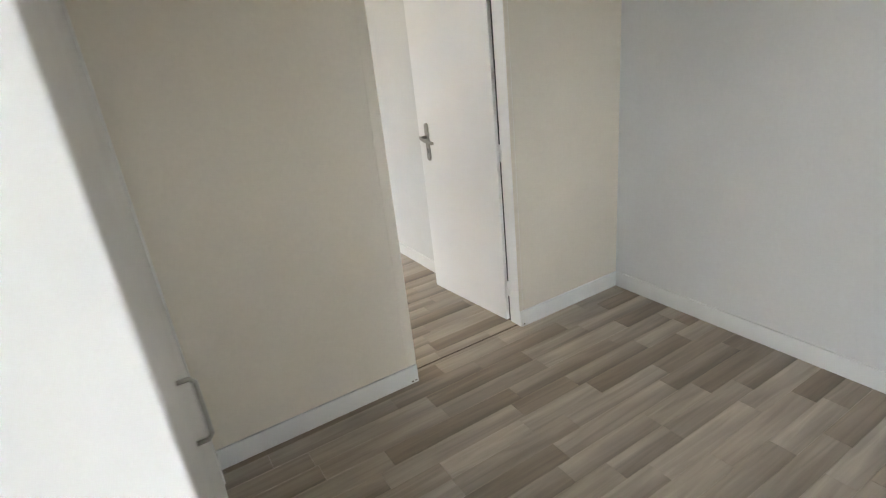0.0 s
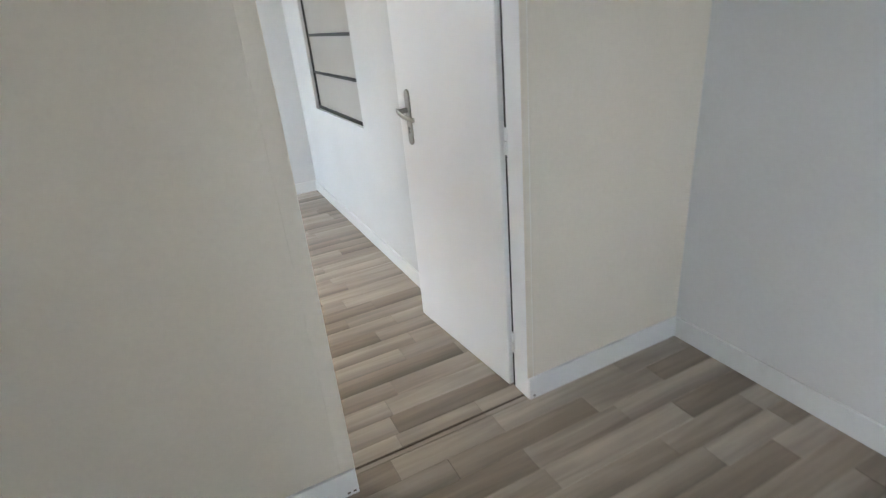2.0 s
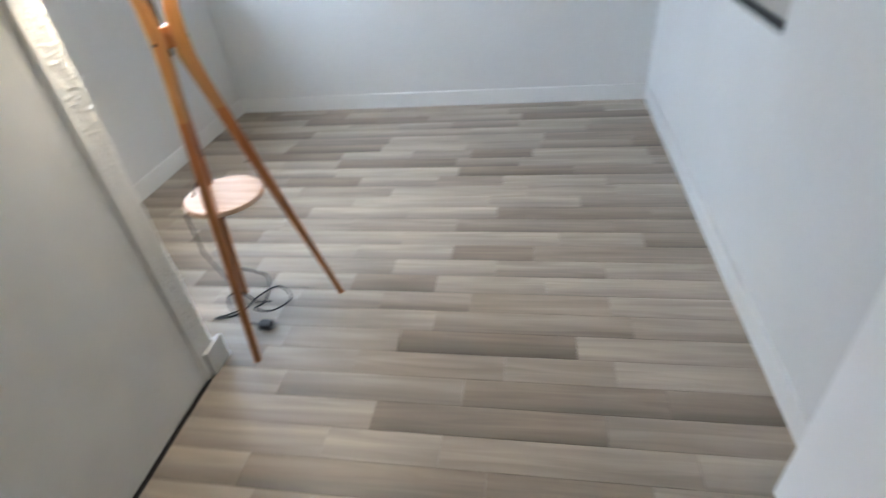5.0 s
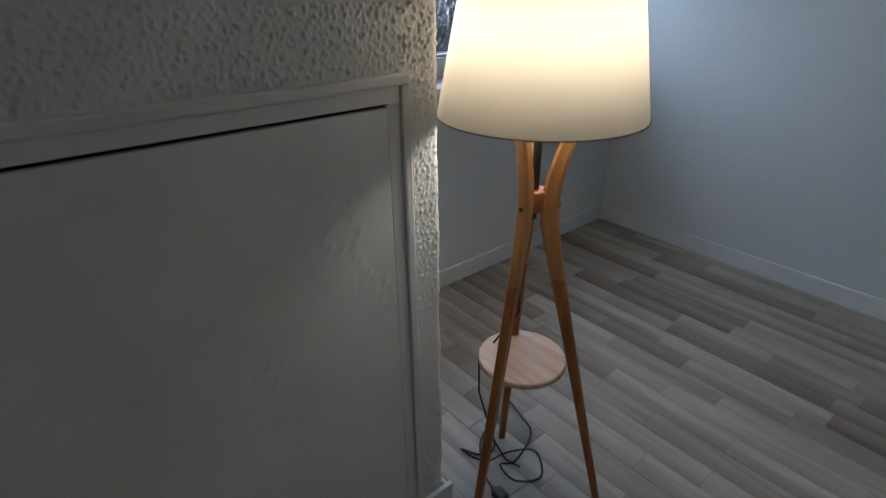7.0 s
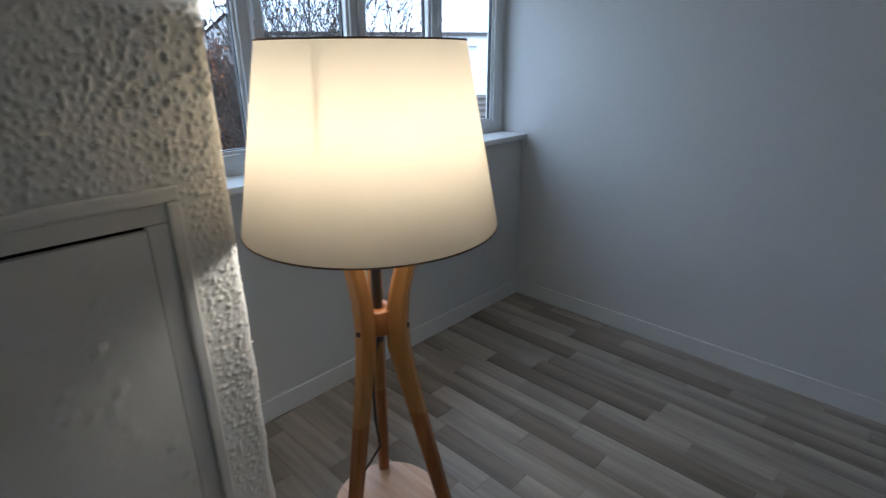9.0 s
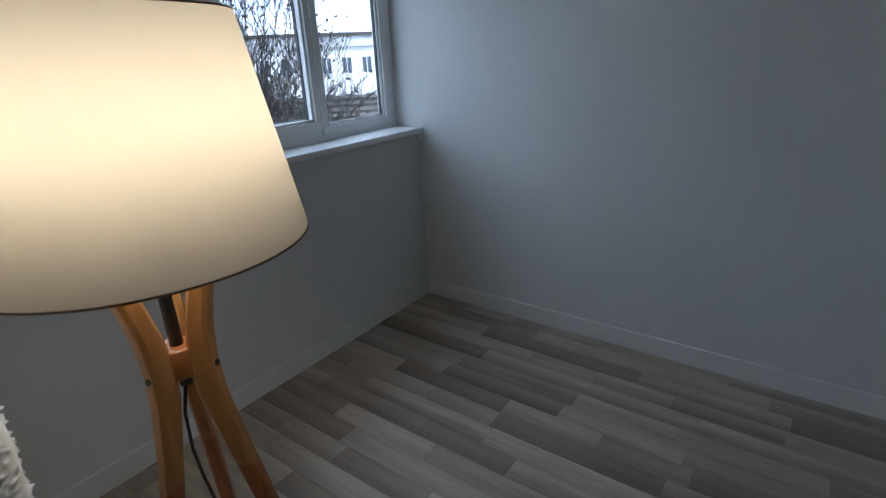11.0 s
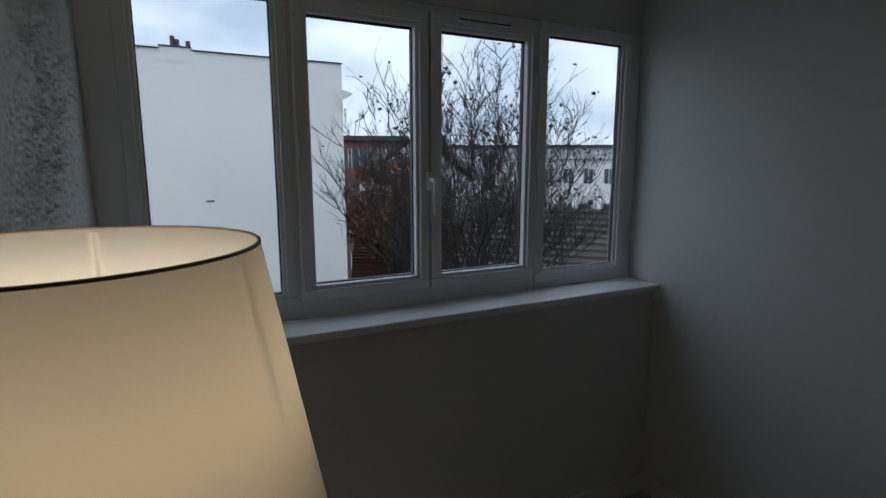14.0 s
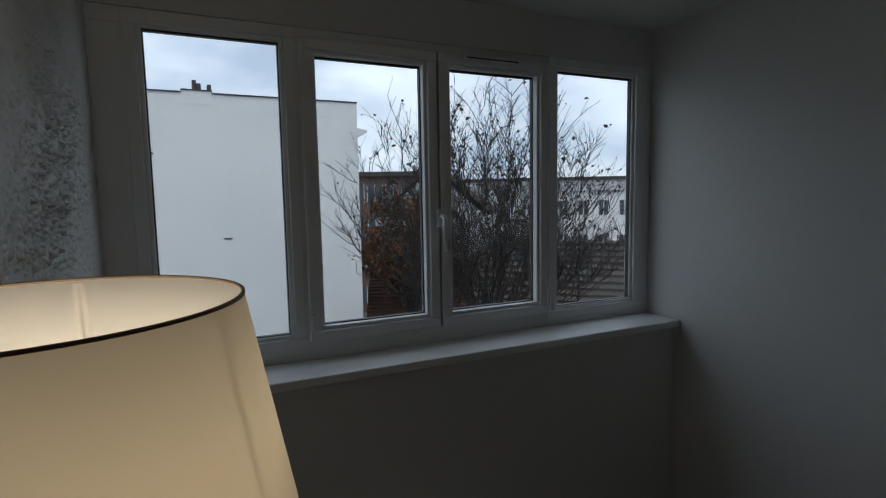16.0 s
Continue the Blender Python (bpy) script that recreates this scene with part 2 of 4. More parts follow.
def box(bm, x0, x1, y0, y1, z0, z1, bevel=0.0, segments=2):
    geo = bmesh.ops.create_cube(bm, size=1)["verts"]
    for v in geo:
        v.co = Vector((x0 + (v.co.x + 0.5) * (x1 - x0), y0 + (v.co.y + 0.5) * (y1 - y0), z0 + (v.co.z + 0.5) * (z1 - z0)))
    if bevel:
        edges = list({e for v in geo for e in v.link_edges})
        bmesh.ops.bevel(bm, geom=edges, offset=bevel, segments=segments, affect="EDGES", profile=0.6)
    return bm


def boxes(*rows, bevel=0.0):
    bm = bmesh.new()
    for r in rows:
        box(bm, *r, bevel=bevel)
    return bm


def tube(bm, points, radii, sides=10, flat=1.0, cap=True):
    """A pipe through points; flat squeezes the section along the second axis."""
    rings = []
    pts = [Vector(p) for p in points]
    side = None
    for i, p in enumerate(pts):
        d = (pts[min(i + 1, len(pts) - 1)] - pts[max(i - 1, 0)]).normalized()
        if side is None:
            ref = Vector((0, 0, 1)) if abs(d.z) < 0.9 else Vector((1, 0, 0))
            side = d.cross(ref).normalized()
        side = (side - d * side.dot(d)).normalized()
        up = side.cross(d)
        r = radii[i] if hasattr(radii, "__len__") else radii
        rings.append([bm.verts.new(p + side * (r * math.cos(a)) + up * (r * flat * math.sin(a)))
                      for a in (2 * math.pi * k / sides for k in range(sides))])
    for a, b in zip(rings, rings[1:]):
        for k in range(sides):
            bm.faces.new((a[k], a[(k + 1) % sides], b[(k + 1) % sides], b[k]))
    if cap:
        bm.faces.new(rings[0][::-1])
        bm.faces.new(rings[-1])
    return bm


def lathe(bm, profile, sides=64, at=(0, 0, 0), closed=True):
    """Turns (radius, z) pairs about the upright axis."""
    rings = [[bm.verts.new((at[0] + r * math.cos(2 * math.pi * k / sides), at[1] + r * math.sin(2 * math.pi * k / sides), at[2] + z))
              for k in range(sides)] for r, z in profile]
    pairs = list(zip(rings, rings[1:]))
    if closed:
        pairs.append((rings[-1], rings[0]))
    for a, b in pairs:
        for k in range(sides):
            bm.faces.new((a[k], a[(k + 1) % sides], b[(k + 1) % sides], b[k]))
    return bm


# ---- setting ----
def wall(name, rows, mat=WALL, label="", bevel=0.0):
    return structure(mesh_object(name, boxes(*rows, bevel=bevel), mat), label or "white painted plaster wall", "wall")


floor_ob = structure(mesh_object("floor", boxes((SX - 0.3, AX1 + 0.2, AY0 - 0.2, BY1 + 0.2, -0.2, -0.004)), SUBFLOOR), "grey oak strip vinyl floor through both rooms", "floor")
structure(mesh_object("ceiling", boxes((SX - 0.35, AX1 + 0.2, AY0 - 0.2, BY1 + 0.2, CEIL, CEIL + 0.15)), CEILP), "white painted ceiling", "ceiling")
wall("wall_between_rooms", [(AX0, DOOR_L - 0.03, LY0, WT, -0.004, CEIL), (DOOR_L - 0.03, DOOR_L, LY0, 0, -0.004, CEIL), (DOOR_R, AX1, 0, WT, -0.004, CEIL), (DOOR_L, DOOR_R, 0, WT, DOOR_H + 0.03, CEIL)], WALL_A)
wall("wall_first_room_right", [(AX1, AX1 + 0.1, AY0, WT, -0.004, CEIL)])
OY0, OY1, OZ0, OZ1 = -4.0, -3.15, 1.05, 2.1      # unseen window inferred behind the camera, placed to suit the light
LX0, LX1 = AX0 - 1.0, AX0 - 0.9
OX0, OX1 = -0.62, -0.30                           # second unseen opening, added in the back wall to brighten the partition
wall("wall_first_room_back", [(LX0, OX0, AY0 - 0.12, AY0, -0.004, CEIL), (OX1, AX1 + 0.1, AY0 - 0.12, AY0, -0.004, CEIL), (OX0, OX1, AY0 - 0.12, AY0, -0.004, 1.2), (OX0, OX1, AY0 - 0.12, AY0, OZ1, CEIL)], WALL_A)
wall("wall_first_room_left", [(LX1, AX0, -1.665, LY0, -0.004, CEIL), (LX0, LX1, OY1, -1.665, -0.004, CEIL), (LX0, LX1, AY0, OY0, -0.004, CEIL), (LX0, LX1, OY0, OY1, -0.004, OZ0), (LX0, LX1, OY0, OY1, OZ1, CEIL)], WALL_A)
GY0, GY1, GZ0, GZ1 = 1.75, 2.90, 0.82, 1.90
wall("wall_right", [(BX1, BX1 + 0.1, WT, GY0, -0.004, CEIL), (BX1, BX1 + 0.1, GY1, BY1, -0.004, CEIL), (BX1, BX1 + 0.1, GY0, GY1, -0.004, GZ0), (BX1, BX1 + 0.1, GY0, GY1, GZ1, CEIL)])
wall("wall_far", [(GX - 0.04, BX1 + 0.1, BY1, BY1 + 0.15, -0.004, CEIL)])
wall("wall_under_window", [(GX - 0.05, SX, TY - 0.1, BY1, -0.2, 1.03)])
wall("wall_above_window", [(GX - 0.05, GX + 0.026, TY - 0.1, BY1, 2.205, CEIL)])
# ---- roughcast block ----
def roughcast(name, origin, u, v, nrm, wu, wv, step, seed, label, strength=0.0075, turn=0.0):
    """A wall face of daubed plaster: many short ridges and lumps; turn rounds its last edge."""
    bm = bmesh.new()
    nu, nv = int(wu / step), int(wv / step)
    o, u, v, nrm = Vector(origin), Vector(u), Vector(v), Vector(nrm)
    grid = []
    for j in range(nv + 1):
        row = []
        for i in range(nu + 1):
            a, b = wu * i / nu, wv * j / nv
            q = Vector((a * 165 + seed + 0.6 * noise.noise(Vector((a * 40, b * 40, seed))), b * 118, seed))
            lump = max(0.0, noise.noise(q) + 0.45 * noise.noise(q * 2.3) - 0.17)
            patch = 0.16 + 1.05 * max(0.0, min(1.0, noise.noise(Vector((a * 3.1, b * 2.4, seed + 9))) + 0.5))
            edge = min(1.0, i / 3, (nu - i) / 3 + (0.6 if turn else 0.0), j / 2, (nv - j) / 2)
            bend = max(0.0, a - wu + turn)
            back = turn - math.sqrt(max(0.0, turn * turn - bend * bend))
            wave = 0.004 * noise.noise(Vector((b * 9, seed, 1))) * min(1.0, bend / 0.01) if turn else 0.0
            row.append(bm.verts.new(o + u * (a + wave) + v * b + nrm * (lump * strength * patch * edge * 2.2 - back)))
        grid.append(row)
    for j in range(nv):
        for i in range(nu):
            bm.faces.new((grid[j][i], grid[j][i + 1], grid[j + 1][i + 1], grid[j + 1][i]))
    return structure(mesh_object(name, bm, ROUGHCAST, smooth=True), label, "wall")


HY0, HY1, HZ1 = 0.18, 1.078, 1.33      # cupboard frame in the roughcast face
structure(mesh_object("wall_block", boxes((GX - 0.04, TX - 0.03, WT, TY - 0.03, -0.004, CEIL)), WALL), "solid core of the roughcast block", "wall")
roughcast("wall_block_side_upper", (TX - 0.006, WT, HZ1), (0, 1, 0), (0, 0, 1), (1, 0, 0), TY - WT - 0.002, CEIL - HZ1, 0.0034, 3.0, "white roughcast plaster wall above the cupboard", 0.0075, 0.022)
roughcast("wall_block_side_edge", (TX - 0.006, HY1, 0.0), (0, 1, 0), (0, 0, 1), (1, 0, 0), TY - HY1 - 0.002, HZ1, 0.003, 7.0, "rough white plaster edge beside the cupboard", 0.006, 0.022)
structure(mesh_object("wall_block_side_left", boxes((TX - 0.04, TX, WT, HY0, -0.004, HZ1)), WALL), "white plaster beside the cupboard", "wall")
roughcast("wall_block_end", (TX - 0.024, TY - 0.004, 0.0), (-1, 0.075, 0), (0, 0, 1), (0.075, 1, 0), TX - SX + 0.18, CEIL, 0.0052, 11.0, "white roughcast plaster wall running to the window", 0.011)


# ---- skirtings ----
def baseboard(rows):
    return structure(mesh_object("baseboard", boxes(*rows, bevel=0.003), SKIRT), "white painted skirting board", "baseboard")


BB, BH = 0.012, 0.10
baseboard([(AX0, DOOR_L + 0.028, LY0 - BB, LY0, 0, BH)])
baseboard([(DOOR_R - 0.028, AX1, -BB, 0, 0, BH)])
baseboard([(AX1 - BB, AX1, AY0, -BB, 0, BH)])
baseboard([(BX1 - BB, BX1, 0.9, BY1 - BB, 0, 0.09)])
baseboard([(SX, BX1, BY1 - BB, BY1, 0, BH)])
baseboard([(SX, SX + BB, TY, BY1 - BB, 0, BH)])
baseboard([(SX + BB, TX, TY, TY + BB, 0, 0.08)])
baseboard([(TX + 0.0015, TX + 0.018, HY1 + 0.006, TY + BB, 0, 0.10)])


# ---- door between the rooms ----
def door_between():
    frame_ob = structure(new("door_frame"), "white painted door lining with steel strike plates", "door frame")
    for name, x0, x1, y0, y1 in (("jamb", DOOR_L, DOOR_L + 0.03, LY0 + 0.0004, 0.0), ("jamb", DOOR_R - 0.03, DOOR_R, 0.0004, WT + 0.020)):
        part(name, boxes((x0, x1, y0, y1, 0, DOOR_H), bevel=0.003), GLOSS, frame_ob)
    part("head_jamb", boxes((DOOR_L, DOOR_R, 0.0004, WT + 0.006, DOOR_H, DOOR_H + 0.03), bevel=0.003), GLOSS, frame_ob)
    part("casing", boxes((DOOR_L - 0.02, DOOR_L + 0.03, LY0 - 0.003, LY0 - 0.0002, 0.101, DOOR_H + 0.06), bevel=0.001), WALL_A, frame_ob)
    part("casing", boxes((DOOR_R - 0.03, DOOR_R - 0.005, -0.003, -0.0002, 0.101, DOOR_H + 0.06), bevel=0.001), WALL_A, frame_ob)
    # strike holes are black blocks on the jamb, their shade put into the colour
    for z0, z1 in ((0.996, 1.032), (1.064, 1.094)):
        part("strike_hole", boxes((DOOR_L + 0.030, DOOR_L + 0.0325, -0.038, -0.024, z0, z1)), DARK, frame_ob)
    for x, y in ((DOOR_L - 0.012, LY0), (DOOR_L + 0.008, LY0), (DOOR_R - 0.012, 0)):
        part("paint_chip", boxes((x, x + 0.010, y - 0.0135, y - 0.0115, 0.012, 0.018)), RUST, frame_ob)
    # dark strip fills the gap beside the hinges in place of its shade
    part("hinge_gap_shade", boxes((DOOR_R - 0.0295, DOOR_R - 0.002, WT + 0.0205, WT + 0.030, 0.003, DOOR_H - 0.004)), DARK, frame_ob)
    leaf = thing("door", "white painted flush door standing open against the wall", "door", (0.002, WT + 0.018, 0))
    leaf.rotation_euler = (0, 0, radians(94.5))
    # local: x runs from the hinge to the free edge, y is the thickness, away from the room
    part("panel", boxes((0.014, 0.740, -0.040, 0.0, 0.010, DOOR_H - 0.004), bevel=0.002), GLOSS, leaf)
    for z in (0.22, 1.02, 1.82):
        hinge = bmesh.new()
        tube(hinge, [(0.000, -0.018, z - 0.045), (0.000, -0.018, z - 0.002)], 0.009, 12)
        tube(hinge, [(-0.001, -0.020, z + 0.002), (-0.001, -0.020, z + 0.045)], 0.009, 12)
        part("hinge", hinge, GLOSS, leaf)
    hx = 0.648
    plate = bmesh.new()
    vs = []
    for z in (0.932, 1.128):
        for k in range(16):
            a = 2 * math.pi * k / 16
            for r, y in ((0.0195, 0.0), (0.0195, 0.004), (0.0165, 0.0075)):
                vs.append(plate.verts.new((hx + r * math.cos(a), y, z + r * math.sin(a))))
    bmesh.ops.convex_hull(plate, input=vs)
    pl = part("handle_plate", plate, STEEL, leaf, "brushed steel escutcheon plate")
    lever = bmesh.new()
    box(lever, hx - 0.006, hx + 0.010, 0.006, 0.050, 1.052, 1.072, bevel=0.003)
    tube(lever, [(hx + 0.014, 0.052, 1.070), (hx + 0.004, 0.055, 1.064), (hx - 0.02, 0.056, 1.056), (hx - 0.05, 0.053, 1.047), (hx - 0.08, 0.047, 1.040), (hx - 0.112, 0.040, 1.036)],
         [0.0030, 0.0042, 0.0046, 0.0046, 0.0044, 0.0040], 12, flat=2.6)
    part("lever", lever, STEEL, pl, "curved steel lever handle", True)
    # keyhole drawn as a black shape, with no real depth to shade it
    key = bmesh.new()
    tube(key, [(hx, 0.005, 0.985), (hx, 0.0078, 0.985)], 0.0065, 14)
    box(key, hx - 0.003, hx + 0.003, 0.005, 0.0078, 0.962, 0.983)
    part("keyhole", key, DARK, pl)
    for z in (0.928, 1.132):
        sc = bmesh.new()
        tube(sc, [(hx, 0.0068, z), (hx, 0.0082, z)], 0.004, 10)
        part("screw", sc, STEEL, pl)
    return leaf


door_between()
structure(mesh_object("threshold", boxes((DOOR_L + 0.03, DOOR_R - 0.03, 0.022, 0.030, -0.003, 0.003)), SUBFLOOR), "thin dark joint in the floor at the doorway", "threshold")


# ---- inner window in the right wall ----
def inner_window():
    w = structure(new("window_1"), "black steel framed inner window with beige frosted panes", "inner window")
    x0, x1 = BX1 + 0.022, BX1 + 0.047
    for row in ((x0, x1, GY0, GY1, GZ0, GZ0 + 0.022), (x0, x1, GY0, GY1, GZ1 - 0.022, GZ1), (x0, x1, GY0, GY0 + 0.022, GZ0 + 0.022, GZ1 - 0.022), (x0, x1, GY1 - 0.022, GY1, GZ0 + 0.022, GZ1 - 0.022)):
        part("frame_bar", boxes(row, bevel=0.002), BLACK, w)
    rows = 4
    h = (GZ1 - GZ0 - 0.022) / rows
    for k in range(1, rows):
        z = GZ0 + 0.011 + h * k
        part("glazing_bar", boxes((x0 + 0.003, x1, GY0 + 0.022, GY1 - 0.022, z - 0.010, z + 0.010), bevel=0.002), BLACK, w)
    for k in range(rows):
        z = GZ0 + 0.011 + h * k
        part("pane", boxes((x0 + 0.012, x0 + 0.018, GY0 + 0.012, GY1 - 0.012, z + 0.006, z + h - 0.006)), FROST, w)
    return w


inner_window()


# ---- window ----
Y = {1: (1.394, 1.790), 2: (1.905, 2.300), 3: (2.411, 2.807), 4: (2.929, 3.347)}
Z = {1: (1.158, 2.150), 2: (1.180, 2.117), 3: (1.178, 2.117), 4: (1.141, 2.153)}


def glazed(w, k, opening):
    """One light of the window: sash bars, glazing beads, gaskets and the pane."""
    (y0, y1), (z0, z1) = Y[k], Z[k]
    b, i = 0.052, 0.014
    xf = GX + (0.050 if opening else 0.030)
    for row in ((y0 - b, y1 + b, z0 - b, z0 - i), (y0 - b, y1 + b, z1 + i, z1 + b), (y0 - b, y0 - i, z0 - i, z1 + i), (y1 + i, y1 + b, z0 - i, z1 + i)):
        part("sash_bar", boxes((GX - 0.03, xf, *row), bevel=0.004), PVC, w)
    for row in ((y0 - i, y1 + i, z0 - i, z0), (y0 - i, y1 + i, z1, z1 + i), (y0 - i, y0, z0, z1), (y1, y1 + i, z0, z1)):
        part("glazing_bead", boxes((GX - 0.012, xf - 0.012, *row), bevel=0.003), PVC, w)
    for row in ((y0, y1, z0, z0 + 0.004), (y0, y1, z1 - 0.006, z1), (y0, y0 + 0.004, z0 + 0.004, z1 - 0.006), (y1 - 0.004, y1, z0 + 0.004, z1 - 0.006)):
        part("gasket", boxes((GX - 0.008, GX + 0.010, *row)), BLACK, w)
    pane = part("pane", boxes((GX - 0.003, GX + 0.003, y0 + 0.001, y1 - 0.001, z0 + 0.001, z1 - 0.001)), GLASS, w)
    pane.visible_shadow = False


def main_window():
    w = structure(new("window_2"), "white plastic window of four lights over a sill", "window")
    z0, z1 = 1.06, 2.24
    x0, x1 = GX - 0.035, GX + 0.022
    part("frame_bottom", boxes((x0, x1, TY, BY1, z0 - 0.03, z0 + 0.074), bevel=0.004), PVC, w)
    part("frame_top", boxes((x0, x1, TY, BY1, Z[2][1] + 0.04, 2.205), bevel=0.004), PVC, w)
    edges = [TY] + [(Y[k][1] + Y[k + 1][0]) / 2 for k in (1, 2, 3)] + [BY1]
    for k in (1, 2, 3):
        part("mullion", boxes((x0, x1 + 0.002, edges[k] - 0.030, edges[k] + 0.030, z0 + 0.074, Z[2][1] + 0.04), bevel=0.004), PVC, w)
    part("frame_side", boxes((x0, x1, TY, Y[1][0] - 0.045, z0 + 0.074, Z[2][1] + 0.04), bevel=0.004), PVC, w)
    part("frame_side", boxes((x0, x1, Y[4][1] + 0.045, BY1, z0 + 0.074, Z[2][1] + 0.04), bevel=0.004), PVC, w)
    for k in (1, 2, 3, 4):
        glazed(w, k, k in (2, 3))
    for y in (edges[1] + 0.012, edges[3] - 0.012):
        for z in (1.20, 1.672, 2.125):
            hb = bmesh.new()
            tube(hb, [(GX + 0.056, y, z - 0.03), (GX + 0.056, y, z + 0.03)], 0.008, 10)
            box(hb, GX + 0.030, GX + 0.056, y - 0.003, y + 0.003, z - 0.028, z + 0.028)
            part("hinge", hb, PVC, w)
    vent = part("trickle_vent", boxes((GX + 0.051, GX + 0.069, 2.46, 2.71, 2.150, 2.170), bevel=0.004), PVC, w)
    # the slot's shade is a black strip on the vent
    part("vent_slot", boxes((GX + 0.0685, GX + 0.0700, 2.47, 2.70, 2.151, 2.156)), DARK, vent)
    hy = 2.352
    hb = bmesh.new()
    box(hb, GX + 0.050, GX + 0.062, hy - 0.014, hy + 0.014, 1.515, 1.585, bevel=0.003)
    tube(hb, [(GX + 0.058, hy, 1.557), (GX + 0.092, hy, 1.557), (GX + 0.101, hy, 1.547), (GX + 0.101, hy, 1.425)], [0.008, 0.008, 0.0085, 0.007], 12)
    part("window_handle", hb, PVC, w, "white lever handle pointing down", True)
    sill = part("window_sill", boxes((GX + 0.02, SX + 0.03, TY, BY1 - 0.001, 1.030, 1.062), bevel=0.008), GLOSS, w, "white painted board with a rounded edge")
    part("sill_bracket", boxes((SX + 0.002, SX + 0.03, BY1 - 0.014, BY1 - 0.002, 0.985, 1.029)), GLOSS, sill)
    return w


main_window()


# ---- cupboard in the roughcast face ----
def hatch():
    c = thing("wall_cupboard", "flush white cupboard door in a moulded frame, paint blistered", "cupboard", (TX, 0, 0))
    f = 0.022
    for row in ((HY0, HY1, HZ1 - f, HZ1), (HY0, HY0 + f, 0.0, HZ1 - f), (HY1 - f, HY1, 0.0, HZ1 - f)):
        part("frame", boxes((-0.03, 0.009, *row), bevel=0.005), HATCHPAINT, c)
    for row in ((HY0 + f, HY1 - f, 1.276, HZ1 - f), (1.024, HY1 - f, 0.0, 1.276)):
        part("moulding", boxes((-0.03, 0.001, *row), bevel=0.003), HATCHPAINT, c)
    # black backing and floor strip paint the shade of the gaps round the door
    part("recess_shade", boxes((-0.03, -0.012, HY0 + f, 1.024, 0.0, 1.276)), DARK, c)
    part("floor_gap_shade", boxes((-0.02, 0.0105, HY0, HY1 + 0.004, 0.0003, 0.007)), DARK, c, "dark strip for the shaded gap along the floor")
    bm = bmesh.new()
    y0, y1, z0, z1 = HY0 + f + 0.003, 1.0225, 0.012, 1.269
    n, m = 60, 100
    g = []
    for j in range(m + 1):
        r = []
        for i in range(n + 1):
            a, b = y0 + (y1 - y0) * i / n, z0 + (z1 - z0) * j / m
            q = Vector((a * 60, b * 60, 4))
            blister = max(0.0, noise.noise(q) - 0.15) * max(0.0, noise.noise(Vector((a * 5, b * 4, 2))) - 0.1) * 0.012
            r.append(bm.verts.new((0.003 + blister, a, b)))
        g.append(r)
    for j in range(m):
        for i in range(n):
            bm.faces.new((g[j][i], g[j][i + 1], g[j + 1][i + 1], g[j + 1][i]))
    ring = [g[0][i] for i in range(n + 1)] + [g[j][n] for j in range(1, m + 1)] + [g[m][i] for i in range(n - 1, -1, -1)] + [g[j][0] for j in range(m - 1, 0, -1)]
    back = [bm.verts.new((-0.011, v.co.y, v.co.z)) for v in ring]
    for k in range(len(ring)):
        q = (k + 1) % len(ring)
        bm.faces.new((ring[q], ring[k], back[k], back[q]))
    part("door", bm, HATCHPAINT, c, "flush white door with blistered paint")
    return c


hatch()


# ---- first room: cupboard front on the left wall ----
BEIGE = material("beige_gloss", (0.70, 0.685, 0.655), 0.45, spots=0.08, spot_scale=2.5, bump=0.1, bump_scale=25)


def side_cupboard():
    c = thing("tall_cupboard", "white painted cupboard front with a steel pull handle", "cupboard", (AX0, 0, 0))
    part("front", boxes((0.0002, 0.010, -1.60, -0.17, 0.01, 2.05), bevel=0.003), BEIGE, c)
    part("side_post", boxes((0.0002, 0.016, -0.165, -0.076, 0.0, CEIL - 0.002), bevel=0.003), BEIGE, c)
    part("post_filler", boxes((0.0002, 0.020, -1.662, -1.605, 0.0, CEIL - 0.002), bevel=0.003), BEIGE, c)
    part("end_panel", boxes((-0.88, 0.020, -1.685, -1.667, 0.0, CEIL - 0.002), bevel=0.004), GLOSS, c)
    part("rust_mark", boxes((0.0155, 0.0166, -0.092, -0.079, 0.085, 0.10)), RUST, c)
    hb = bmesh.new()
    y, z0, z1 = -1.16, 0.93, 1.07
    tube(hb, [(0.008, y, z1), (0.032, y, z1), (0.040, y, z1 - 0.010), (0.040, y, z0 + 0.010), (0.032, y, z0), (0.008, y, z0)], 0.005, 12)
    part("pull_handle", hb, STEEL, c, "bent steel bar handle", True)
    return c


side_cupboard()


# ---- floor lamp ----
LX, LY = -1.620, 1.388
ZB, ZT, RB, RT = 1.2176, 1.5371, 0.2362, 0.1757
FEET = ((-1.380, 1.524), (-1.566, 1.158), (-1.778, 1.499))


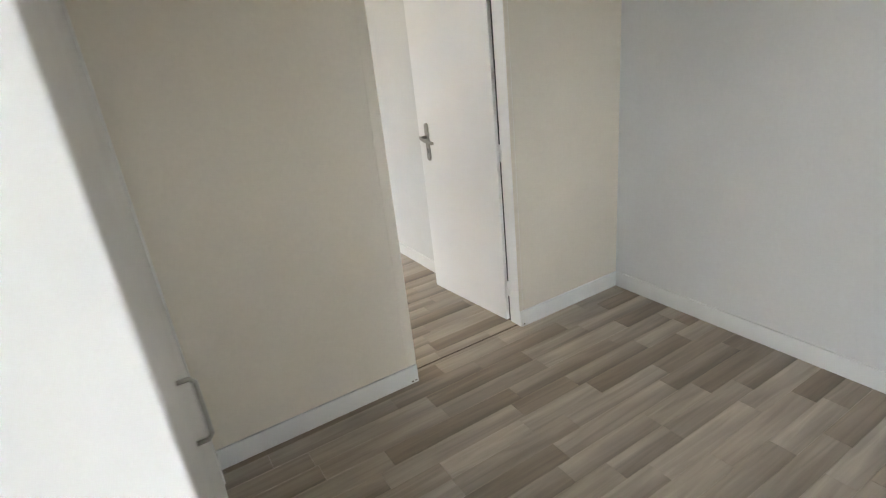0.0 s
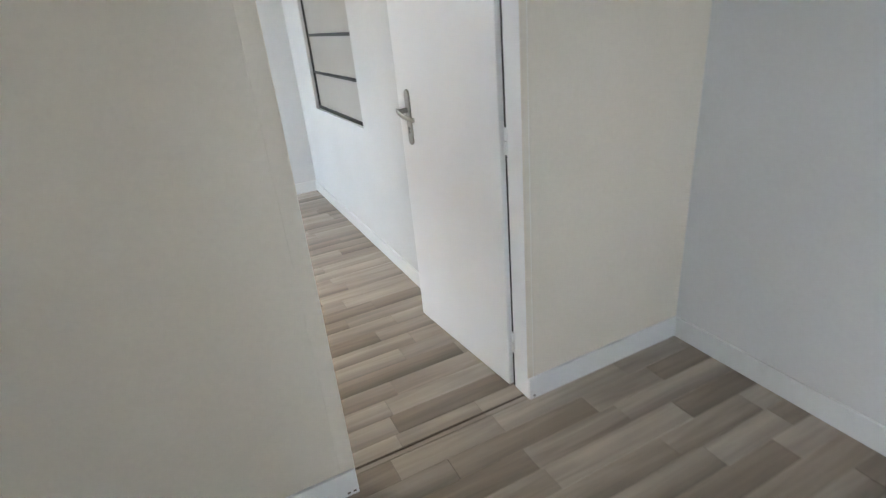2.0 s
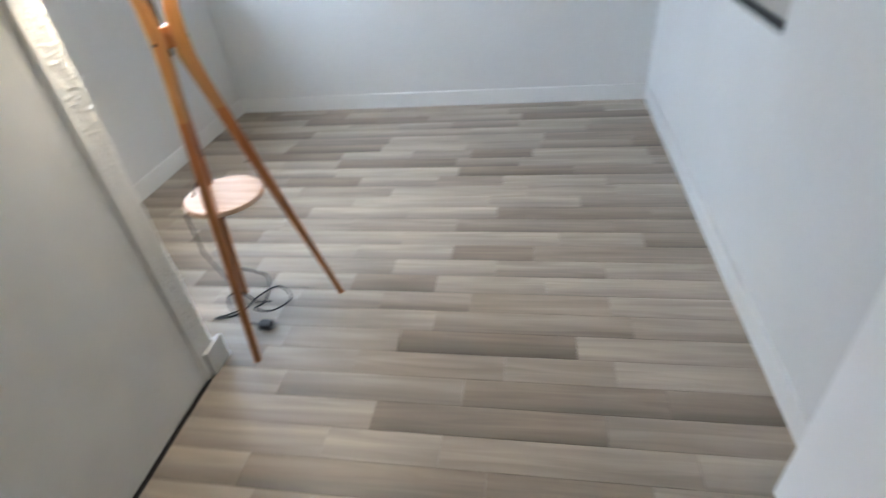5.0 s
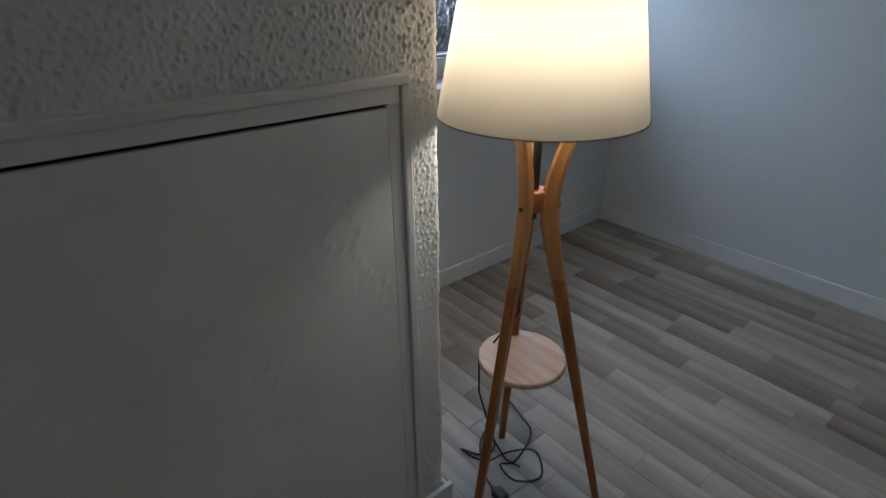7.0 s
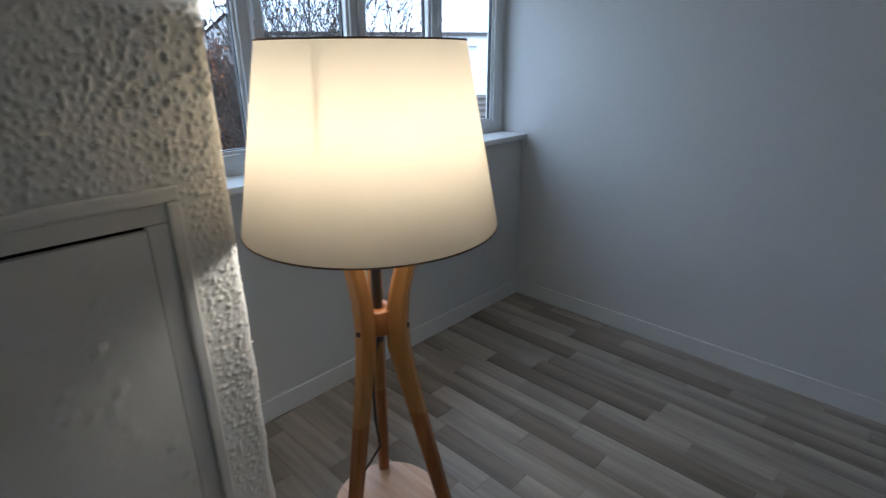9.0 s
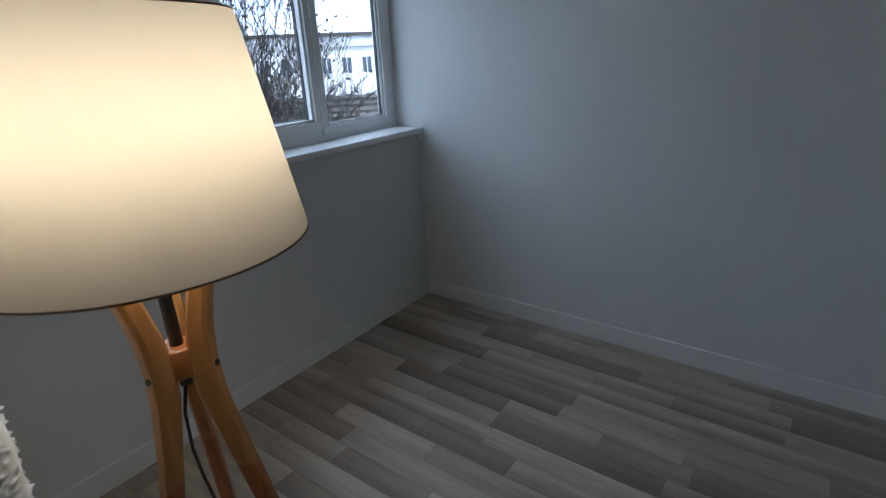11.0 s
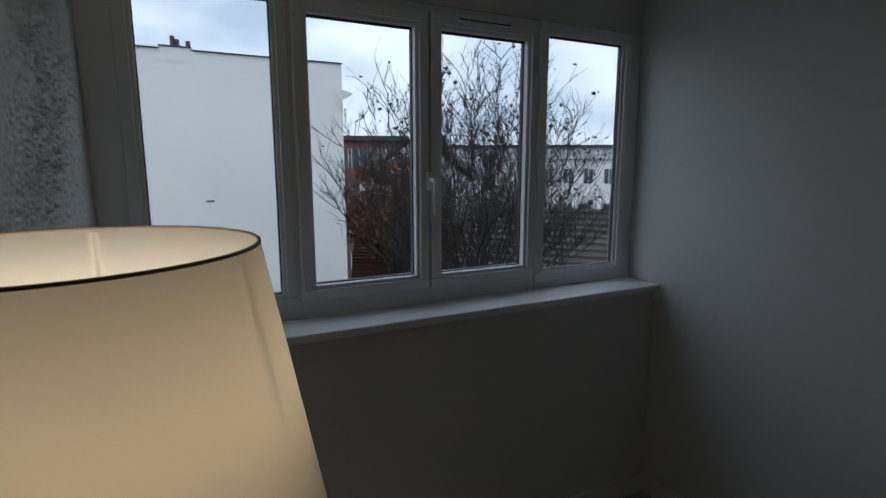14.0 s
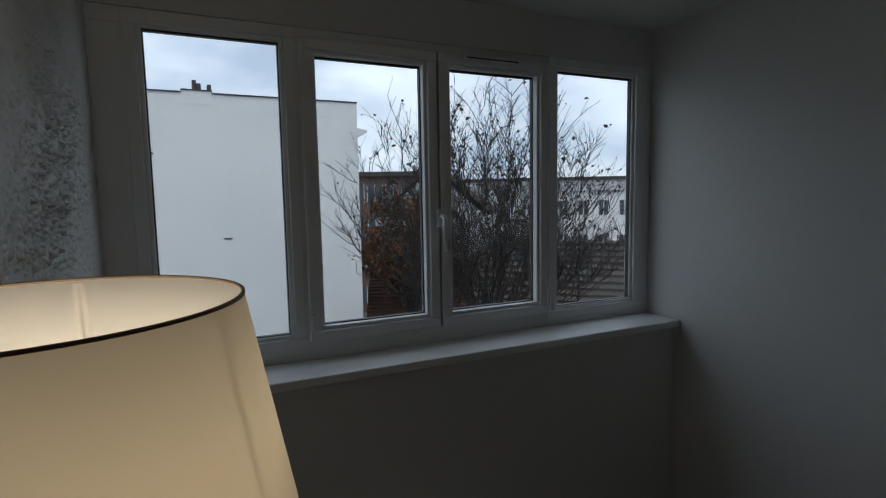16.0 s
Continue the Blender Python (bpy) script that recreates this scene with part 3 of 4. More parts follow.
def floor_lamp():
    lamp = thing("floor_lamp", "lit tripod floor lamp in varnished beech with cream cloth shade", "floor lamp", (LX, LY, 0))
    for k, (fx, fy) in enumerate(FEET):
        d = Vector((fx - LX, fy - LY, 0))
        far, d = d.length, d.normalized()
        across = Vector((-d.y, d.x, 0))
        bm = bmesh.new()
        rows = []
        # (height, distance from the axis, half depth, half width)
        lean = [(z, far - (far - 0.047) * z / 0.93, w, h) for z, w, h in ((0.0, 0.010, 0.011), (0.30, 0.0125, 0.012), (0.60, 0.0155, 0.013), (0.80, 0.0185, 0.0135), (0.88, 0.020, 0.014))]
        for z, r, a, b in lean + [(0.95, 0.044, 0.0225, 0.0145), (1.01, 0.041, 0.022, 0.0145), (1.07, 0.047, 0.020, 0.0145), (1.13, 0.061, 0.0185, 0.014), (1.185, 0.079, 0.016, 0.014), (1.197, 0.084, 0.013, 0.013)]:
            c = d * r + Vector((0, 0, z))
            ring = []
            for sx, sy in ((-1, -0.6), (-0.6, -1), (0.6, -1), (1, -0.6), (1, 0.6), (0.6, 1), (-0.6, 1), (-1, 0.6)):
                ring.append(bm.verts.new(c + d * (a * sx) + across * (b * sy)))
            rows.append(ring)
        for p, q in zip(rows, rows[1:]):
            for i in range(8):
                bm.faces.new((p[i], p[(i + 1) % 8], q[(i + 1) % 8], q[i]))
        bm.faces.new(rows[0][::-1]), bm.faces.new(rows[-1])
        cut = bmesh.new()
        split = 4
        low = [[cut.verts.new(v.co) for v in ring] for ring in rows[:split]]
        for p, q in zip(low, low[1:]):
            for i in range(8):
                cut.faces.new((p[i], p[(i + 1) % 8], q[(i + 1) % 8], q[i]))
        cut.faces.new(low[0][::-1]), cut.faces.new(low[-1])
        bmesh.ops.delete(bm, geom=[v for ring in rows[:split - 1] for v in ring], context="VERTS")
        bm.faces.new(rows[split - 1][::-1])
        # lower leg darker and upper piece paler: the lamp's light put into colour
        leg = part("leg", cut, LEGDARK, lamp)
        part("upper_piece", bm, LEGWOOD, leg, "jointed upper piece, coloured paler as if lit")
        # black disc stands in for the shaded bolt hole
        bt = bmesh.new()
        c = d * 0.0622 + Vector((0, 0, 1.003))
        tube(bt, [c, c + d * 0.003], 0.0055, 12)
        part("bolt_hole", bt, DARK, leg)
    part("hub", lathe(bmesh.new(), [(0.004, 0.984), (0.030, 0.984), (0.0315, 0.987), (0.0315, 1.034), (0.030, 1.037), (0.004, 1.037)], 32), LEGDARK, lamp, "round reddish beech hub", True)
    pole = bmesh.new()
    tube(pole, [(0, 0, 0.96), (0, 0, 1.30)], 0.0105, 16)
    part("pole", pole, BLACK, lamp, "black metal pole", True)
    part("tray", lathe(bmesh.new(), [(0.0, 0.510), (0.122, 0.510), (0.125, 0.513), (0.125, 0.525), (0.122, 0.528), (0.0, 0.528)], 64, closed=False), TRAYWOOD, lamp, "round pale beech tray")
    t = 0.0015
    shade = part("shade", lathe(bmesh.new(), [(RB, ZB), (RT, ZT), (RT - t, ZT), (RB - t, ZB)], 96), SHADE, lamp, "cream cloth drum shade, glowing", True)
    for r, z in ((RB, ZB), (RT, ZT)):
        part("trim", lathe(bmesh.new(), [(r + 0.0008, z - 0.0014), (r + 0.0008, z + 0.0014), (r - 0.0024, z + 0.0014), (r - 0.0024, z - 0.0014)], 96), TRIM, shade, "thin brown edge", True)
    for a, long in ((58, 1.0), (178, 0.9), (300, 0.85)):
        # narrow layers draw each rib's seam and soft shadow, wider, looser towards the top
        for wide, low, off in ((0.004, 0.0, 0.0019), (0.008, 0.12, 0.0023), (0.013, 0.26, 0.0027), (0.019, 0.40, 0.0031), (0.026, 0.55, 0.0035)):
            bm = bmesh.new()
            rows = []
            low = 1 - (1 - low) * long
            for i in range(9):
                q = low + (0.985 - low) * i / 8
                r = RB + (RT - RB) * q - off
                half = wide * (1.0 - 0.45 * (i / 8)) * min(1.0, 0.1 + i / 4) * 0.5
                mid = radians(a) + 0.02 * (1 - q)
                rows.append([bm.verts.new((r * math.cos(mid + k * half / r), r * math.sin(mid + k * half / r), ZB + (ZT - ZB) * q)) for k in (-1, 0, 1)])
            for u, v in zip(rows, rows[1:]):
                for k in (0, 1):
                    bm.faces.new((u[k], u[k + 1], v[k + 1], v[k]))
            part("seam", bm, SEAM, shade, "seam with a rib's soft shadow in its layers", True)
    sp = bmesh.new()
    for k in range(3):
        a = radians(100 + 120 * k)
        tube(sp, [(0.02 * math.cos(a), 0.02 * math.sin(a), 1.285), (0.219 * math.cos(a), 0.219 * math.sin(a), 1.285)], 0.002, 8)
    part("shade_ring", lathe(sp, [(0.018, 1.283), (0.024, 1.283), (0.024, 1.287), (0.018, 1.287)], 24), BLACK, lamp)
    part("bulb_holder", lathe(bmesh.new(), [(0.0, 1.29), (0.019, 1.29), (0.019, 1.335), (0.0, 1.335)], 24, closed=False), BLACK, lamp)
    bulb = part("bulb", lathe(bmesh.new(), [(0.012, 1.336), (0.016, 1.35), (0.025, 1.37), (0.026, 1.44), (0.018, 1.462), (0.0, 1.468)], 24, closed=False), BULB, lamp, "warm white bulb", True)
    bulb.visible_shadow = False
    for light, z in zip(bulb_lights, (1.345, 1.462)):
        light.location = (LX, LY, z)
    cord = bmesh.new()
    tube(cord, [(0.0, 0.0, 0.97), (-0.012, -0.01, 0.90), (-0.015, -0.012, 0.82), (-0.03, 0.0, 0.74), (-0.032, 0.012, 0.66), (-0.06, 0.0, 0.60), (-0.10, -0.02, 0.52), (-0.145, -0.03, 0.46), (-0.15, -0.02, 0.30), (-0.10, 0.0, 0.12), (-0.06, 0.03, 0.03), (-0.02, 0.06, 0.006)], 0.0032, 8)
    part("cord", cord, CABLE, lamp, "black flex", True)
    return lamp


# faint cloth whose stacked layers imitate the shadow along a rib
SEAM = bpy.data.materials.new("seam_shadow_cloth")
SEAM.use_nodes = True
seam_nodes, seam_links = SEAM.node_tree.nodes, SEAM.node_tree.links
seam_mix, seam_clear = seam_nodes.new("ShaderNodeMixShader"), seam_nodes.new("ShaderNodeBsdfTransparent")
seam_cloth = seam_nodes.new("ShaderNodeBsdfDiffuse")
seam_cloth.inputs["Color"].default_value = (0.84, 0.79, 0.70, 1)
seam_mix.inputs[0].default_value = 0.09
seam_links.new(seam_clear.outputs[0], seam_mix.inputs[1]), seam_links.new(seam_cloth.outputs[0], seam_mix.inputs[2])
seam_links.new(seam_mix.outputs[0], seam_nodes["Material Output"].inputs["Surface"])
TRIM = material("brown_edge_tape", (0.20, 0.13, 0.075), 0.6)
BULB = bpy.data.materials.new("lit_bulb")
BULB.use_nodes = True
BULB.node_tree.nodes["Principled BSDF"].inputs["Emission Color"].default_value = (1.0, 0.78, 0.5, 1)
BULB.node_tree.nodes["Principled BSDF"].inputs["Emission Strength"].default_value = 12.0
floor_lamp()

# ---- outside ----
GROUND = -7.0
structure(mesh_object("ground", boxes((-900, 300, -600, 600, GROUND - 0.3, GROUND)), material("yard_ground", (0.12, 0.12, 0.10), 0.9, spots=0.5, spot_scale=0.3)), "grey yard and grass far below", "ground")
RENDER_W = material("white_render", (0.79, 0.79, 0.78), 0.85, spots=0.10, spot_scale=0.35, grain=0.05, grain_scale=3, bump=0.2, bump_scale=8)
SLATE = material("dark_roof_tile", (0.072, 0.060, 0.053), 0.75, spots=0.4, spot_scale=1.2)
BRICKW = material("brown_facade", (0.13, 0.075, 0.058), 0.85, spots=0.3, spot_scale=0.8)
CONCRETE = material("pale_concrete", (0.55, 0.56, 0.58), 0.85, spots=0.12, spot_scale=0.5)
PANE_DARK = material("dark_window_pane", (0.07, 0.085, 0.10), 0.1)
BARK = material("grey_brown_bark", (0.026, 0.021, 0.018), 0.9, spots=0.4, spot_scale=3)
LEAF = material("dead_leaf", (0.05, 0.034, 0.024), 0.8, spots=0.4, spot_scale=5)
RUSSET = material("russet_leaf", (0.27, 0.10, 0.026), 0.8, spots=0.6, spot_scale=1.3)
GREEN = material("hedge_leaf", (0.055, 0.075, 0.030), 0.8, spots=0.5, spot_scale=1.5)


def gable_building():
    h = thing("apartment_building", "white rendered blank gable with dark coping and chimney pots", "building", (-16.8, 0, GROUND))
    top = 4.56 - GROUND
    part("wall", boxes((-12, 0, -14, 5.98, 0, top)), RENDER_W, h)
    part("raised_wall", boxes((-0.6, 0.012, 1.205, 1.957, top - 0.3, top + 0.065)), RENDER_W, h)
    for y0, y1, z in ((-14, 1.2, top), (1.962, 6.0, top), (1.19, 1.97, top + 0.066)):
        part("coping", boxes((-0.6, 0.04, y0, y1, z, z + 0.035), bevel=0.008), SLATE, h)
    for y, hh in ((1.53, 0.30), (1.64, 0.22), (1.90, 0.20)):
        part("chimney_pot", tube(bmesh.new(), [(-0.3, y, top + 0.10), (-0.3, y, top + 0.10 + hh)], [0.065, 0.055], 12), SLATE, h)
    eave = bmesh.new()
    vs = [eave.verts.new((x, y, z - GROUND)) for x in (-3.0, -0.05) for y, z in ((5.98, 3.84), (6.32, 3.76), (6.30, 3.70), (5.98, 3.52))]
    bmesh.ops.convex_hull(eave, input=vs)
    part("eave", eave, RENDER_W, h)
    part("wall_vent", boxes((-0.01, 0.02, 2.05, 2.27, 0.60 - GROUND, 0.64 - GROUND)), SLATE, h)
    part("wall_vent", boxes((-0.01, 0.02, 0.30, 0.46, 2.9 - GROUND, 2.97 - GROUND)), SLATE, h)
    return h


gable_building()


def flat_building(name, label, at, size, turn, wallm, roofm, storeys, bays, win_w=1.1, win_h=1.4):
    """A block with rows of windows on the side towards the room."""
    h = thing(name, label, "building", at)
    h.rotation_euler = (0, 0, radians(turn))
    dx, dy, dz = size
    part("wall", boxes((-dx, 0, -dy / 2, dy / 2, 0, dz)), wallm, h)
    part("roof", boxes((-dx - 0.2, 0.25, -dy / 2 - 0.2, dy / 2 + 0.2, dz, dz + 0.35)), roofm, h)
    for a in range(storeys):
        z = dz - (a + 0.5) * (dz / storeys) - win_h / 2
        for b in range(bays):
            y = -dy / 2 + (b + 0.5) * dy / bays
            w = part("window", boxes((-0.05, 0.03, y - win_w / 2, y + win_w / 2, z, z + win_h)), PANE_DARK, h)
            for row in ((y - win_w / 2 - 0.06, y - win_w / 2, z, z + win_h), (y + win_w / 2, y + win_w / 2 + 0.06, z, z + win_h), (y - 0.03, y + 0.03, z, z + win_h)):
                part("frame", boxes((-0.04, 0.06, *row)), CONCRETE, w)
    return h


flat_building("apartment_block", "brown brick block with a dark flat roof behind trees", (-39.0, 14.2, GROUND), (9, 5.6, 10.4), -20, BRICKW, SLATE, 4, 4)
flat_building("white_apartment_block", "white modern block with dark windows beyond the trees", (-27.6, 25.4, GROUND), (10, 9, 9.0), -44, RENDER_W, CONCRETE, 4, 7, 0.55, 0.95)
flat_building("white_apartment_block", "long pale building far beyond the roofs", (-50, 34, GROUND), (12, 52, 10.4), -34, CONCRETE, SLATE, 4, 12, 1.5, 1.6)


def tiled_house(label, at, turn, length, eave, ridge, depth, wallm, roofm):
    """A low house whose roof slopes towards the room, in tile courses."""
    h = thing("house", label, "house", at)
    h.rotation_euler = (0, 0, radians(turn))
    part("wall", boxes((-2 * depth + 0.3, 0, -length / 2 + 0.2, length / 2 - 0.2, 0, eave)), wallm, h)
    roof = bmesh.new()
    n, m = 18, max(6, int(length / 0.29))
    rng = random.Random(4)
    rise = ridge - eave
    for k in range(n):
        t0, t1 = k / n, (k + 1) / n
        for c in range(m):
            y0, y1 = -length / 2 + length * c / m, -length / 2 + length * (c + 1) / m
            j = rng.uniform(-0.012, 0.012)
            x0, x1, z0, z1 = 0.3 - depth * t0, 0.3 - depth * t1, eave - 0.1 + rise * t0, eave - 0.1 + rise * t1
            v = [roof.verts.new(q) for q in ((x0, y0, z0 + 0.09 + j), (x0, y1, z0 + 0.09 + j), (x1, y1, z1 + 0.02), (x1, y0, z1 + 0.02), (x0, y0, z0), (x0, y1, z0))]
            roof.faces.new((v[0], v[1], v[2], v[3]))
            roof.faces.new((v[4], v[5], v[1], v[0]))
    x = 0.3 - depth
    back = [roof.verts.new(q) for q in ((x, -length / 2, ridge - 0.08), (x, length / 2, ridge - 0.08), (x - depth, length / 2, eave - 0.1), (x - depth, -length / 2, eave - 0.1))]
    roof.faces.new(back)
    part("roof", roof, roofm, h)
    gable = bmesh.new()
    for y in (-length / 2 + 0.2, length / 2 - 0.4):
        vs = [gable.verts.new(q) for yy in (y, y + 0.2) for q in ((0, yy, eave - 0.2), (x, yy, ridge - 0.2), (-2 * depth + 0.3, yy, eave - 0.2))]
        bmesh.ops.convex_hull(gable, input=vs)
    part("gable", gable, wallm, h)
    return h


TILE_RED = material("red_brown_roof_tile", (0.13, 0.058, 0.038), 0.8, spots=0.5, spot_scale=1.5)
tiled_house("low house with a dark tiled roof", (-9.3, 9.1, GROUND), -46, 6.9, 5.1, 7.55, 3.3, BRICKW, SLATE)
tiled_house("low outbuilding with a red-brown tiled roof", (-18.2, 9.2, GROUND), -22, 5.2, 4.4, 6.3, 2.6, BRICKW, TILE_RED)
tiled_house("pale rendered house with a red-brown roof behind the tree", (-23.4, 14.4, GROUND), 58, 7.0, 8.0, 10.1, 2.6, CONCRETE, TILE_RED)


def bare_tree(name, label, base, height, spread, stems, branches, twigs, leaves, leafm, seed, leaf_size=0.045, start=0.25):
    """A tree of many upright stems with fine branches and a few leaves left on it."""
    rng = random.Random(seed)
    t = thing(name, label, "tree", base)
    trunk, crown, foliage = bmesh.new(), bmesh.new(), bmesh.new()
    fork = height * start
    tube(trunk, [(0, 0, 0), (0.03, 0.02, fork * 0.5), (0, 0, fork), (0.02, 0, fork * 1.15)], [0.20, 0.16, 0.13, 0.06], 10)

    def leaf(p):
        s = leaf_size * rng.uniform(0.6, 1.3)
        a, b = Vector((rng.uniform(-1, 1), rng.uniform(-1, 1), rng.uniform(-1, 0.3))).normalized(), Vector((rng.uniform(-1, 1), rng.uniform(-1, 1), rng.uniform(-1, 1))).normalized()
        b = (b - a * b.dot(a)).normalized() * 0.45
        v = [foliage.verts.new(p + q * s) for q in (Vector((0, 0, 0)), a * 0.5 + b, a, a * 0.5 - b)]
        foliage.faces.new(v)

    tips = []
    for k in range(stems):
        ang, lean = k * 2.39996 + rng.uniform(-0.3, 0.3), ((k + rng.random()) / stems) ** 0.62
        reach = rng.uniform(0.86, 1.0) if k % 3 else rng.uniform(0.5, 0.85)
        top = fork + (height - fork) * reach * math.cos(lean * 1.30) ** 0.75
        out = spread * reach * math.sin(lean * 1.30) ** 0.8
        end = Vector((out * math.cos(ang), out * math.sin(ang), top))
        foot = Vector((rng.gauss(0, 0.10), rng.gauss(0, 0.10), fork * rng.uniform(0.9, 1.0)))
        mid = Vector((end.x * 0.66, end.y * 0.66, fork + (top - fork) * 0.36))
        pts = []
        for i in range(11):
            q = i / 10
            p = foot * (1 - q) ** 2 + mid * (2 * q * (1 - q)) + end * q * q
            pts.append(p + Vector((rng.gauss(0, 0.05), rng.gauss(0, 0.05), rng.gauss(0, 0.03))) * min(1, i / 3))
        r0 = rng.uniform(0.011, 0.022)
        tube(crown, pts, [r0 * (1 - 0.82 * i / 10) for i in range(11)], 5, cap=False)
        for b in range(branches):
            q = 0.30 + 0.69 * rng.random() ** 0.6
            i = min(9, int(q * 10))
            p = pts[i].lerp(pts[i + 1], q * 10 - i)
            a = rng.uniform(0, 2 * math.pi)
            d = ((pts[i + 1] - pts[i]).normalized() * rng.uniform(0.8, 1.6) + Vector((math.cos(a), math.sin(a), rng.uniform(-0.1, 0.8))) * 0.8).normalized()
            ln = rng.uniform(0.40, 1.10) * (1.2 - 0.6 * q) * (height / 11)
            bp = [p]
            for i in range(4):
                d = (d + Vector((rng.gauss(0, 0.22), rng.gauss(0, 0.22), rng.gauss(0.09, 0.16)))).normalized()
                bp.append(bp[-1] + d * ln / 4)
            tube(crown, bp, [0.0074, 0.0066, 0.0058, 0.0050, 0.0040], 3, cap=False)
            for w in range(twigs):
                i = rng.randrange(1, 5)
                a = rng.uniform(0, 2 * math.pi)
                e = (d + Vector((math.cos(a), math.sin(a), rng.uniform(-0.3, 0.8))) * 0.9).normalized()
                l = rng.uniform(0.12, 0.42)
                m = bp[i] + e * l * 0.5 + Vector((0, 0, 0.02))
                f = bp[i] + e * l + Vector((0, 0, 0.06 * l))
                tube(crown, [bp[i], m, f], [0.0042, 0.0036, 0.0028], 3, cap=False)
                tips.append(f)
    for k in range(leaves):
        leaf(rng.choice(tips))
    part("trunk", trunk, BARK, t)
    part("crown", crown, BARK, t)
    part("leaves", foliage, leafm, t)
    return t


bare_tree("bare_tree", "bare multi-stemmed tree with a few dead leaves", (-8.92, 5.95, GROUND), 10.55, 2.60, 80, 18, 4, 1500, LEAF, 11, 0.062, 0.575)
bare_tree("bare_shrub", "bare shrub thick with twigs behind the tree", (-11.6, 8.0, GROUND), 7.2, 1.9, 22, 18, 5, 700, LEAF, 17, 0.06, 0.45)
bare_tree("russet_tree", "small tree still holding russet leaves", (-18.6, 8.3, GROUND), 8.9, 2.1, 34, 18, 5, 12000, RUSSET, 23, 0.12, 0.55)
bare_tree("bare_tree", "tall bare tree far behind the roofs", (-36, 38, GROUND), 12.5, 3.5, 14, 14, 4, 0, LEAF, 31)


def hedge():
    rng = random.Random(8)
    bm = bmesh.new()
    for k in range(5200):
        x, y = rng.uniform(-13.2, -8.8), rng.uniform(2.5, 11)
        z = -1.9 + 0.35 * noise.noise(Vector((x, y, 0))) - rng.random() ** 2 * 2.2
        a = Vector((rng.gauss(0, 1), rng.gauss(0, 1), rng.gauss(0, 1))).normalized() * 0.09
        b = a.orthogonal().normalized() * 0.04
        c = Vector((x, y, z))
        bm.faces.new([bm.verts.new(c + q) for q in (-a, b, a, -b)])
    for k in range(420):
        x, y = rng.uniform(-13.0, -9.0), rng.uniform(2.6, 10.9)
        tube(bm, [(x, y, GROUND), (x + rng.gauss(0, 0.15), y + rng.gauss(0, 0.15), -3), (x + rng.gauss(0, 0.3), y + rng.gauss(0, 0.3), -1.9 + rng.random() * 0.5)], [0.02, 0.014, 0.005], 3, cap=False)
    return tagged(mesh_object("hedge", bm, GREEN), "unkempt green and brown hedge below the window", "hedge", "", "stuff")


hedge()


